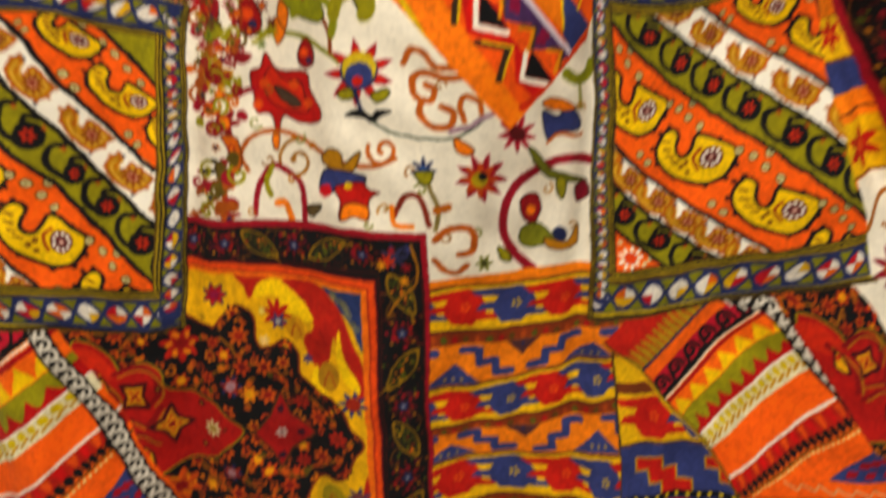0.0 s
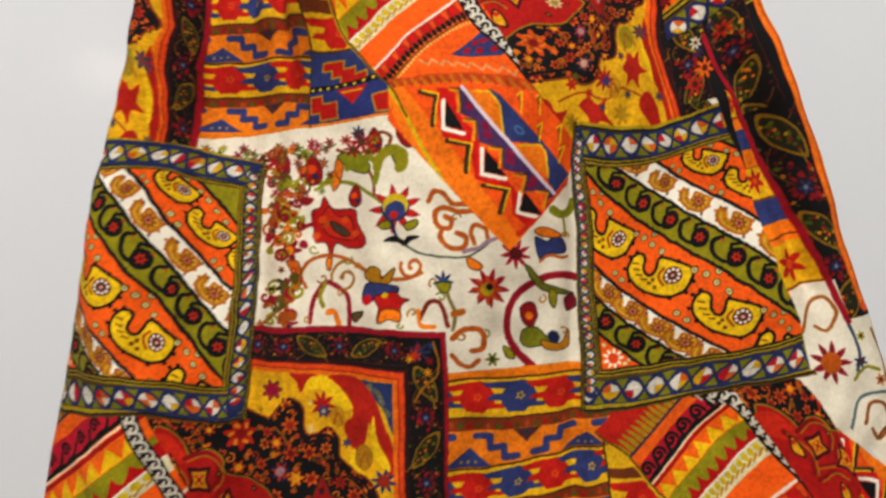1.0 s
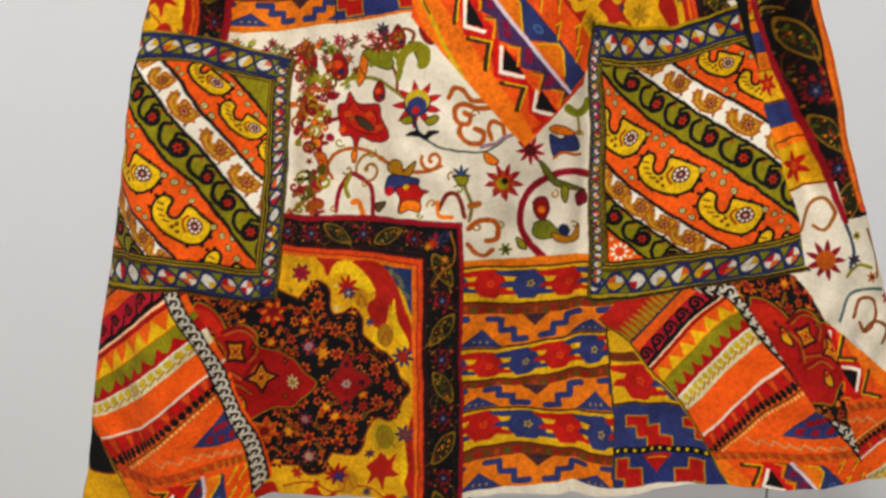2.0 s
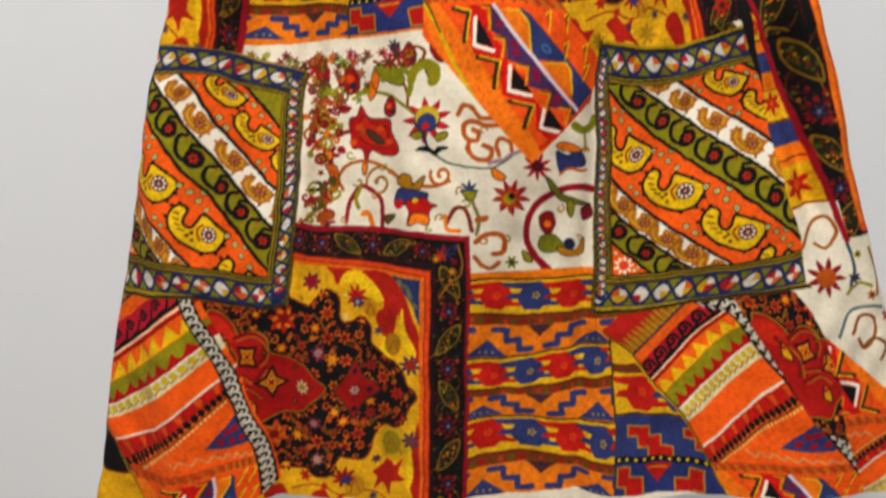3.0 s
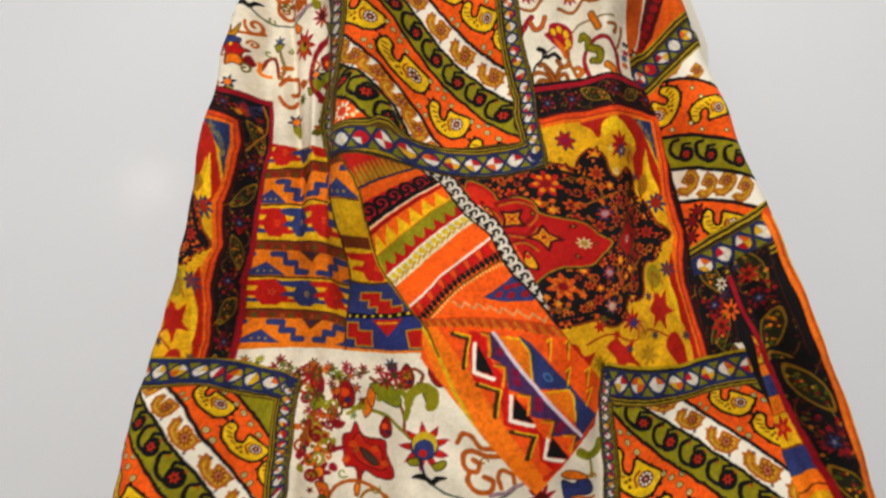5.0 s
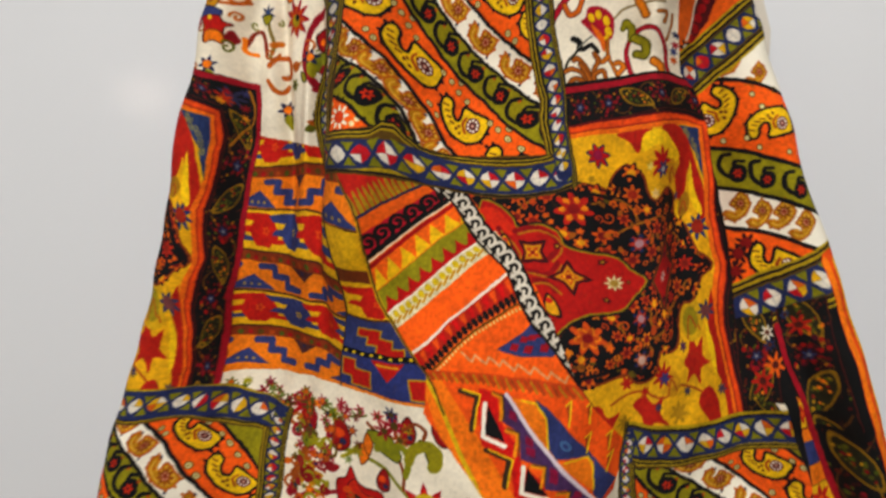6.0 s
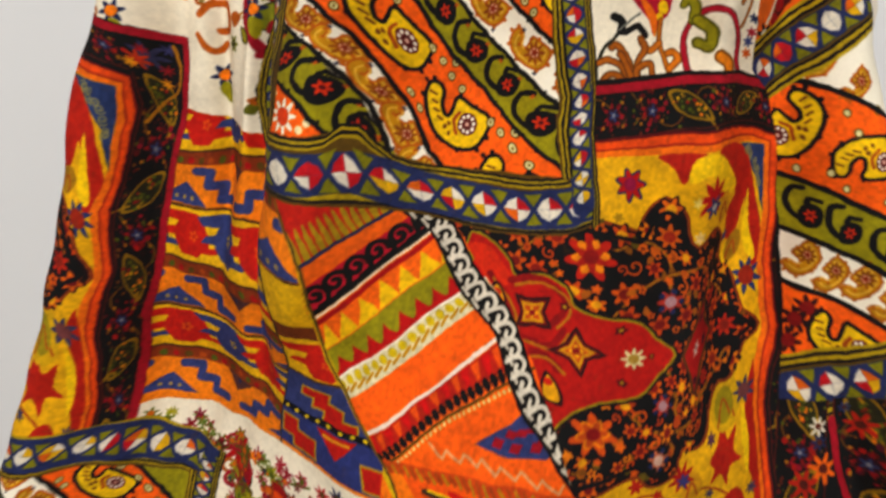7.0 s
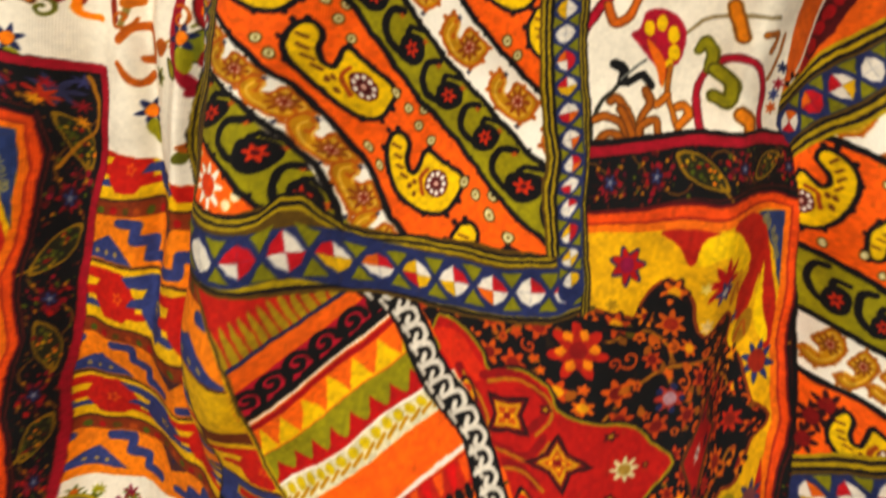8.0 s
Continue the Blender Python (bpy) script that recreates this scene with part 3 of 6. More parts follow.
def bands(m, wi, hi, slope=1.0):
    """Slanting bands; m takes metres from the inner lower left corner."""
    edges = [-0.010, 0.028, 0.056, 0.082, 0.147, 0.178, 0.208, 0.267, 0.31]
    rows = [("o", 0.0, 1.0, 0), ("s", 0.0025, 0.0190, 0.0205), ("w", 0.0095, 0.0150, 0.0215), ("o", 0.0125, 0.0372, 0.0425), ("s", 0.0200, 0.0187, 0.0205), ("w", 0.0148, 0.0228, 0.0225), ("o", 0.0975, 0.0280, 0.0340), ("s", 0.0, 1.0, 0)]
    far = wi + 0.06
    for lo, hi_k, (kind, first, step, size) in zip(edges, edges[1:], rows):
        ground = {"o": ORANGE, "s": OLIVE, "w": WHITE}[kind]
        fill(m, [(-0.06, lo + slope * 0.06), (far, lo - slope * far), (far, hi_k - slope * far), (-0.06, hi_k + slope * 0.06)], ground)
        mid = (lo + hi_k) / 2
        if lo < 0:
            flower(m, 0.0085, 0.0075, 0.0078, 9, WHITE, tone("d85a2a"), 0.5)
            for x, y in ((0.003, 0.018), (0.017, 0.003), (0.020, 0.0055)):
                disc(m, x, y, 0.0017, tone("e8d8b0"), 7)
        if not size:
            continue
        for i in range(-3, 9):
            px = first + i * step
            py = mid - slope * px
            if not (-0.03 < px < far and -0.04 < py < hi + 0.04):
                continue
            if kind == "o":
                mango(m, px, py, size)
                ux, uy = px + step * 0.5, py - slope * step * 0.5
                for dx, dy in ((0.010, 0.012), (0.0155, 0.005), (-0.013, -0.010), (-0.008, -0.016), (0.004, 0.017), (0.018, 0.012), (0.022, -0.002)):
                    disc(m, ux + dx, uy + dy, 0.0027, MUD, 8)
                    disc(m, ux + dx, uy + dy, 0.0019, tone("d8cfa0"), 8)
                    disc(m, ux + dx, uy + dy, 0.0007, MUD, 6)
            elif kind == "s":
                hook(m, px, py, size, -8)
                for dx, dy in ((0.0105, 0.0005), (-0.001, 0.0098)):
                    flower(m, px + dx, py + dy, 0.0015, 4, tone("b8602a"), None)
            else:
                small_mango(m, px, py, size, OCHRE, tone("b5682a"), -8)
                for dx, dy in ((0.0118, 0.0048), (0.002, -0.0115), (-0.003, 0.0105)):
                    flower(m, px + dx, py + dy, 0.0013, 4, tone("4a4a58"), None)
    rng = random.Random(3)
    for k in edges[1:-1]:
        xs = np.linspace(-0.03, far, 60)
        stroke(m, np.stack([xs, k - slope * xs + 0.0006 * np.sin(xs * 500)], 1), 0.0025, BLACK)
        for x in np.arange(0.0, wi, 0.0040):
            disc(m, x, k - slope * x + rng.choice([-1, 1]) * 0.0013, 0.0008, BLACK, 5)


def bead_row(m, a, b, width, seed):
    """A blue strip of jewelled beads between two points, with olive wedges."""
    rng = random.Random(seed)
    a, b = np.array(a, float), np.array(b, float)
    d = b - a
    length = float(np.hypot(*d))
    d /= length
    nrm = np.array([-d[1], d[0]])
    stroke(m, np.linspace(a, b, 30), width, NAVY * 0.7 + BLUE * 0.3)
    n = max(1, round(length / (width * 0.80)))
    for i in range(n):
        c = a + d * length * (i + 0.5) / n
        for side in (-1, 1):
            p = c + d * length * 0.5 / n + nrm * side * width * 0.47
            q = c + d * length * 0.5 / n + nrm * side * width * 0.10
            fill(m, [p - d * width * 0.21, p + d * width * 0.21, q], tone("86821e"))
        for i2 in range(4):
            corners = [c + nrm * width * 0.37, c + d * width * 0.31, c - nrm * width * 0.37, c - d * width * 0.31]
            e = corners[i2] * 0.62 + corners[(i2 + 1) % 4] * 0.62 - c * 0.24
            pick = rng.choice([tone("dcd4c4"), tone("dcd4c4"), tone("dcd4c4"), tone("d2aa36"), tone("d07034"), tone("b8343a")])
            fill(m, [c, corners[i2], e, corners[(i2 + 1) % 4]], pick)


def lines(m, a, b, cols, width):
    """Parallel lines side by side from a to b, the first one outermost to the left of the way."""
    a, b = np.array(a, float), np.array(b, float)
    d = (b - a) / np.hypot(*(b - a))
    nrm = np.array([-d[1], d[0]])
    for i, c in enumerate(cols):
        o = nrm * width * (0.5 - (i + 0.5) / len(cols))
        stroke(m, np.linspace(a + o, b + o, 24), width / len(cols) * 1.15, c)


def mango_panel(rows, zone, seed, left=SIDE):
    m = warp(rows)
    start = SIDE - left
    rim = [(x, 0.0) for x in np.linspace(start, AW, 9)] + [(AW, y) for y in np.linspace(0, AH, 9)][1:] + [(x, AH) for x in np.linspace(AW, start, 9)][1:] + [(start, y) for y in np.linspace(AH, 0, 9)][1:-1]
    clip_to(m(np.array(rim)), zone)
    wi, hi = AW - 2 * SIDE, AH - FOOT - HEAD
    fill(m, [(0, 0), (AW, 0), (AW, AH), (0, AH)], MUD)
    clip_to(m(np.array([(SIDE, FOOT), (0.05, FOOT), (0.10, FOOT), (AW - SIDE, FOOT), (AW - SIDE, 0.09), (AW - SIDE, 0.14), (AW - SIDE, AH - HEAD), (0.10, AH - HEAD), (0.05, AH - HEAD), (SIDE, AH - HEAD), (SIDE, 0.14), (SIDE, 0.09)])))
    bands(sub(m, SIDE, FOOT, 1.0), wi, hi)
    clip_to(m(np.array(rim)))
    gold = tone("b09a2c")
    # head and foot
    for y0, y1, up in ((0.0, FOOT, 1), (AH - HEAD, AH, -1)):
        base = y0 if up == 1 else y1
        fill(m, [(0, y0), (AW, y0), (AW, y1), (0, y1)], MUD)
        lines(m, (0, base + up * 0.0032), (AW, base + up * 0.0032), [gold, gold, BLACK, MUD], 0.0064)
        lines(m, (0.004, base + up * 0.0325), (AW - 0.004, base + up * 0.0325), [BLACK, gold, BLACK, gold, MUD], 0.0070)
        bead_row(m, (0.004, base + up * 0.0172), (AW - 0.004, base + up * 0.0172), 0.0210, seed + up)
    # sides
    for base, inw, wide in ((start, left / SIDE, left), (AW, -1.0, SIDE)):
        inner = base + wide * (1 if inw > 0 else -1)
        f = abs(inw)
        fill(m, [(base, FOOT * 0.6), (inner, FOOT), (inner, AH - HEAD), (base, AH - HEAD * 0.6)], MUD)
        lines(m, (base + inw * 0.0022, 0), (base + inw * 0.0022, AH), [BLACK, gold, BLACK, gold, BLACK], 0.0044 * f)
        bead_row(m, (base + inw * 0.0102, FOOT * 0.45), (base + inw * 0.0102, AH - HEAD * 0.45), 0.0125 * f, seed + (7 if inw > 0 else -7))
        lines(m, (base + inw * 0.0190, FOOT), (base + inw * 0.0190, AH - HEAD), [MUD, gold, BLACK, gold, BLACK], 0.0062 * f)
    clip_mask[0] = None


# -- the slanting strip of woven bands with a chain along one edge --
def strip(m, outline, zone):
    """The strip: across from 0 at the left edge to 1 at the chain, along from the dotted line at 0 to the pale line at 1."""
    clip_to(outline, zone)
    lo, hi = -2.0, 4.2

    def band(a, b, colour, x0=-0.3, x1=1.3):
        fill(m, [(x0, a), (x1, a), (x1, b), (x0, b)], colour)

    def line(a, width, colour):
        stroke(m, [(-0.2, a), (0.45, a + 0.01), (1.2, a)], width, colour)

    band(lo, hi, ORANGE)
    band(-1.25, -0.55, tone("b83a30"))
    for i in range(15):
        x = 0.0 + i * 0.075
        fill(m, curve([(x, -0.58), (x + 0.056, -0.58), (x + 0.050, -0.78), (x + 0.028, -0.90), (x + 0.005, -0.78)], True, 3), OCHRE * 0.5 + OLIVE * 0.5)
    line(-0.555, 0.0024, NAVY)
    band(-0.535, -0.345, tone("e2741a"))
    band(-0.345, -0.05, tone("b83444"))
    for i in range(6):
        x = 0.06 + i * 0.175
        c = m(np.array([(x + 0.03, -0.205)], float))[0]
        curl(sub(plain, c[0], c[1], 1.0), 0, 0, 0.0060, 20, 0.0026, BLACK, 1, 1.25)
        stroke(m, [(x + 0.05, -0.075), (x + 0.13, -0.075), (x + 0.15, -0.20)], 0.0026, BLACK)
    line(-0.055, 0.0034, BLACK)
    for i in range(46):
        disc(m, 0.0 + i * 0.0222, 0.0, 0.0105, WHITE, 7, 1.9)
    band(0.03, 0.09, tone("a82a2a"))
    band(0.09, 0.36, tone("ea781c"))
    for i in range(7):
        x = 0.02 + i * 0.15
        fill(m, [(x, 0.33), (x + 0.15, 0.33), (x + 0.075, 0.10)], tone("e8c030"))
    band(0.36, 0.60, tone("b4302c"))
    band(0.34, 0.43, OLIVE)
    for i in range(9):
        x = i * 0.118 - 0.01
        fill(m, curve([(x, 0.40), (x + 0.112, 0.40), (x + 0.10, 0.48), (x + 0.056, 0.56), (x + 0.012, 0.48)], True, 3), OLIVE)
    line(0.60, 0.0016, WHITE)
    band(0.61, 0.77, tone("d9cfae"))
    for i in range(15):
        x = 0.02 + i * 0.068
        disc(m, x, 0.66, 0.026, tone("cdb43c"), 9, 1.5)
        stroke(m, [(x - 0.03, 0.73), (x + 0.03, 0.70)], 0.0016, OCHRE)
    band(0.77, 0.985, tone("ee7414"))
    line(1.0, 0.0024, tone("e8d8cc"))
    band(1.02, 1.13, tone("b23a22"))
    for i in range(15):
        x = i * 0.07
        fill(m, [(x, 1.03), (x + 0.05, 1.03), (x + 0.035, 1.10), (x + 0.012, 1.12)], tone("d8641e") if i % 2 else tone("c8202a"))
    for i in range(20):
        disc(m, 0.02 + i * 0.05, 1.150, 0.023, BLACK, 8, 1.6)
    line(1.19, 0.0014, MUD)
    for i in range(30):
        disc(m, 0.02 + i * 0.034, 1.225, 0.011, tone("e0c890"), 6, 1.4)
    # kite of blue and red by the chain, pale zigzag, combed line
    fill(m, [(0.61, 1.44), (0.84, 1.42), (1.02, 1.36), (1.06, 1.72), (0.93, 1.73), (0.76, 1.61)], BLUE)
    for x, y in ((0.74, 1.50), (0.82, 1.58), (0.90, 1.50), (0.84, 1.48), (0.92, 1.64), (0.97, 1.52), (0.98, 1.62)):
        fill(m, [(x - 0.045, y), (x, y - 0.04), (x + 0.05, y), (x, y + 0.04)], CRIMSON)
    zig = [(0.36 + 0.042 * i, 1.30 + 0.045 * i + (0.035 if i % 2 else -0.035)) for i in range(15)]
    stroke(m, zig, 0.0016, tone("d9a07a"))
    fill(m, [(0.02, 1.15), (1.1, 2.10), (1.1, 2.20), (0.02, 1.25)], tone("c85a20"))
    for i in range(28):
        x = 0.03 + i * 0.036
        stroke(m, [(x, 1.16 + x * 0.88), (x + 0.002, 1.25 + x * 0.88)], 0.0015, OCHRE if i % 2 else RUST)
    # end piece: stepped lines, toothed black triangles, purple and blue with a pale diagonal
    fill(m, [(0.0, 1.24), (0.5, 1.70), (1.2, 2.30), (1.2, 4.0), (-0.3, 4.0), (-0.3, 1.0)], tone("ea6e16"))
    fill(m, [(-0.1, 1.20), (0.10, 1.32), (0.21, 2.04), (0.20, 3.4), (-0.1, 3.6)], tone("ee8a14"))
    fill(m, [(0.34, 1.60), (0.47, 1.72), (0.39, 1.90), (0.42, 2.15), (0.37, 2.29), (0.42, 2.49), (0.38, 2.65), (0.38, 2.85), (0.42, 3.06), (0.44, 3.22), (0.29, 3.28), (0.26, 3.07), (0.35, 2.83), (0.27, 2.64), (0.21, 2.53), (0.32, 2.22), (0.20, 2.01), (0.26, 1.80)], tone("cc3a20"))
    for i in range(3):
        b = 0.565 * i
        o = 0.012 * i
        z1 = [(0.20 + o, 1.50 + b), (0.31 + o, 1.65 + b), (0.24 + o, 1.75 + b), (0.17 + o, 1.86 + b)]
        stroke(m, z1, 0.0034, tone("4a3a2a"))
        stroke(m, [(x + 0.022, y + 0.005) for x, y in z1], 0.0014, YELLOW)
        tri = [(0.345 + 2.5 * o, 1.74 + b), (0.235 + 2.5 * o, 1.95 + b), (0.345 + 2.5 * o, 2.10 + b)]
        stroke(m, tri, 0.0030, WHITE)
        for e in (0.15, 0.4, 0.65, 0.9):
            p = [tri[1][n] + (tri[2][n] - tri[1][n]) * e for n in (0, 1)]
            disc(m, p[0], p[1], 0.012, WHITE, 6, 2.0)
        fill(m, [(tri[0][0] + 0.02, tri[0][1] + 0.02), (tri[1][0] + 0.022, tri[1][1] - 0.01), (tri[2][0] + 0.015, tri[2][1] - 0.03)], BLACK)
    fill(m, [(0.49, 1.73), (0.53, 1.76), (0.59, 3.06), (0.50, 3.08), (0.55, 2.96), (0.42, 2.88), (0.50, 2.69), (0.40, 2.57), (0.48, 2.37), (0.39, 2.24), (0.47, 2.06), (0.40, 1.92)], PURPLE)
    for x, y in ((0.49, 1.92), (0.47, 2.22), (0.50, 2.14), (0.48, 2.52), (0.51, 2.46), (0.49, 2.84), (0.53, 2.80)):
        fill(m, [(x - 0.03, y), (x, y - 0.06), (x + 0.03, y), (x, y + 0.06)], tone("8e2a4a"))
    for i, (x, y) in enumerate(((0.43, 1.70), (0.40, 2.00), (0.42, 2.33), (0.44, 2.67), (0.49, 2.94))):
        stroke(m, [(x, y), (x + 0.055, y + 0.06), (x - 0.03, y + 0.20)], 0.0022, tone("e09a1c"))
        stroke(m, [(x + 0.012, y - 0.01), (x + 0.070, y + 0.055), (x - 0.01, y + 0.21)], 0.0009, tone("5a4a1a"))
    fill(m, [(0.68, 1.90), (0.72, 1.98), (0.74, 2.23), (0.76, 2.89), (0.59, 3.03), (0.60, 2.88), (0.73, 2.56), (0.71, 2.48), (0.57, 2.37), (0.57, 2.27), (0.68, 2.04)], BLUE)
    fill(m, [(0.55, 1.80), (0.67, 1.91), (0.68, 2.05), (0.56, 2.27)], AMBER)
    fill(m, [(0.565, 2.40), (0.72, 2.49), (0.71, 2.61), (0.61, 2.84)], AMBER)
    stroke(m, [(0.60, 1.86), (0.675, 1.93), (0.68, 2.05), (0.57, 2.26)], 0.0014, YELLOW)
    stroke(m, [(0.60, 2.43), (0.72, 2.50), (0.71, 2.61), (0.62, 2.83)], 0.0014, YELLOW)
    disc(m, 0.67, 2.30, 0.030, tone("5a7aa0"), 9, 1.9)
    disc(m, 0.67, 2.30, 0.016, BLUE, 9, 1.9)
    stroke(m, [(0.53, 1.76), (0.58, 3.04)], 0.0030, tone("dccfd6"))
    for x, y in ((0.82, 2.05), (0.79, 2.33), (0.81, 2.60), (0.93, 2.12), (0.90, 2.42)):
        fill(m, [(x, y), (x + 0.05, y - 0.01), (x - 0.06, y + 0.13)], RUST)
        stroke(m, [(x, y), (x + 0.05, y - 0.01), (x - 0.06, y + 0.13)], 0.0013, YELLOW)
    stroke(m, [(0.20, 3.30), (0.42, 3.22), (0.60, 3.06), (0.78, 2.92)], 0.0034, tone("cc4a1c"))
    # gold left edge, chain on the right
    stroke(m, [(0.0, lo), (0.0, hi)], 0.0032, tone("d9b83a"))
    stroke(m, [(0.0, lo), (0.03, 0.0), (0.0, 1.6)], 0.0016, MUD)
    a = m(np.array([(1.03, y) for y in np.arange(-1.2, 3.0, 0.02)]))
    stroke(plain, a, 0.0135, BLACK)
    chain_len = np.concatenate([[0], np.cumsum(np.hypot(*np.diff(a, axis=0).T))])
    for s in np.arange(0.003, chain_len[-1], 0.0088):
        c = np.array([np.interp(s, chain_len, a[:, 0]), np.interp(s, chain_len, a[:, 1])])
        d = a[-1] - a[0]
        k = sub(plain, c[0], c[1], 0.0088, math.degrees(math.atan2(d[1], d[0])))
        stroke(k, curve([(-0.62, -0.42), (-0.40, 0.36), (0.15, 0.44), (0.40, 0.05), (0.20, -0.24), (-0.05, -0.02)], False, 4), 0.0024, tone("d5cdbd"))
        stroke(k, [(0.15, -0.50), (0.75, -0.42)], 0.0018, tone("c9c0b0"))
    clip_mask[0] = None


# -- the rug panel: lobed dark medallion on yellow, orange line, black flowered border; print units of 0.4 mm, y down --
LOBES = [(60, 470), (400, 480), (535, 508), (556, 514), (574, 494), (590, 484), (604, 498), (606, 526), (616, 541), (632, 541), (648, 534), (661, 548), (663, 571), (678, 588), (692, 601), (708, 608), (720, 628), (728, 650), (743, 668), (730, 684), (722, 706), (709, 718), (694, 715), (679, 722), (668, 740), (663, 765), (650, 776), (630, 771), (616, 765), (606, 778), (600, 800), (584, 809), (566, 806), (552, 794), (530, 796), (400, 815), (60, 830)]
STAR = [(588, 652), (565, 631), (546, 611), (507, 601), (486, 591), (480, 569), (457, 556), (431, 563), (421, 544), (404, 524), (380, 516), (360, 540), (250, 560), (250, 740), (400, 720), (440, 736), (470, 716), (502, 702), (541, 694), (564, 675)]


def flowered_border(m, a, b, width, seed, shift=0):
    """Gold-rimmed leaves and crimson blossoms in turn along a black band, on a vine."""
    rng = random.Random(seed)
    a, b = np.array(a, float), np.array(b, float)
    length = float(np.hypot(*(b - a)))
    k = sub(m, a[0], a[1], width, math.degrees(math.atan2(*(b - a)[::-1])))
    span = length / width
    fill(k, [(-0.1, -0.5), (span + 0.1, -0.5), (span + 0.1, 0.5), (-0.1, 0.5)], BLACK)
    n = max(1, round(span / 0.95))
    vine = curve([(span * i / n, 0.40 * (1 if i % 2 else -1)) for i in range(n + 1)], False, 6)
    stroke(k, vine, 0.0013, tone("6a4a1c"))
    for j in range(n * 34):
        disc(k, rng.uniform(0, span), rng.uniform(-0.46, 0.46), rng.uniform(0.02, 0.05), rng.choice([MAROON, tone("6a3414"), tone("7a5020"), MOSS, tone("4a2018"), BLACK]), 6)
    for i in range(n):
        x = span * (i + 0.5) / n
        if (i + shift) % 2:
            for j in range(30):
                t, r = rng.uniform(0, 6.28), rng.uniform(0.1, 0.46)
                disc(k, x + r * math.cos(t), r * 0.9 * math.sin(t), rng.uniform(0.03, 0.075), rng.choice([tone("8e2436"), tone("8e2436"), tone("a0301c"), MAROON, tone("2a1210"), tone("5a2030")]), 7)
            flower(k, x, 0, 0.30, 7, tone("8a2a2c"), tone("3a1a2a"), 0.55, 0.35, rng.uniform(0, 6), True)
            flower(k, x + 0.02, 0, 0.14, 5, tone("3a4468"), tone("8a8890"), 0.3, 0.3, rng.uniform(0, 6))
            for t in range(4):
                disc(k, x + 0.36 * math.cos(1.57 * t + 0.8), 0.36 * math.sin(1.57 * t + 0.8), 0.045, tone("a8742a"), 6)
        else:
            turn = 32 * (1 if (i + shift) % 4 else -1)
            q = sub(k, x, 0, 1.0, turn)
            rim = curve([(-0.60, -0.04), (-0.28, 0.22), (0.15, 0.25), (0.62, 0.05), (0.20, -0.22), (-0.25, -0.24)], True, 4)
            fill(q, rim * 1.10, BLACK)
            fill(q, rim, tone("94742c"))
            fill(q, rim * 0.82, tone("343210"))
            for j in range(26):
                disc(q, rng.uniform(-0.38, 0.40), rng.uniform(-0.14, 0.15), rng.uniform(0.025, 0.05), rng.choice([tone("b8923a"), tone("5a6424"), tone("8a2a18"), AMBER, tone("6a6a26"), tone("5a5a20")]), 6)
            stroke(q, [(0.40, 0.05), (0.74, 0.18)], 0.0014, tone("94742c"))
    for side in (-0.49, 0.49):
        stroke(k, [(0, side), (span, side)], 0.0010, tone("5a2a14"))


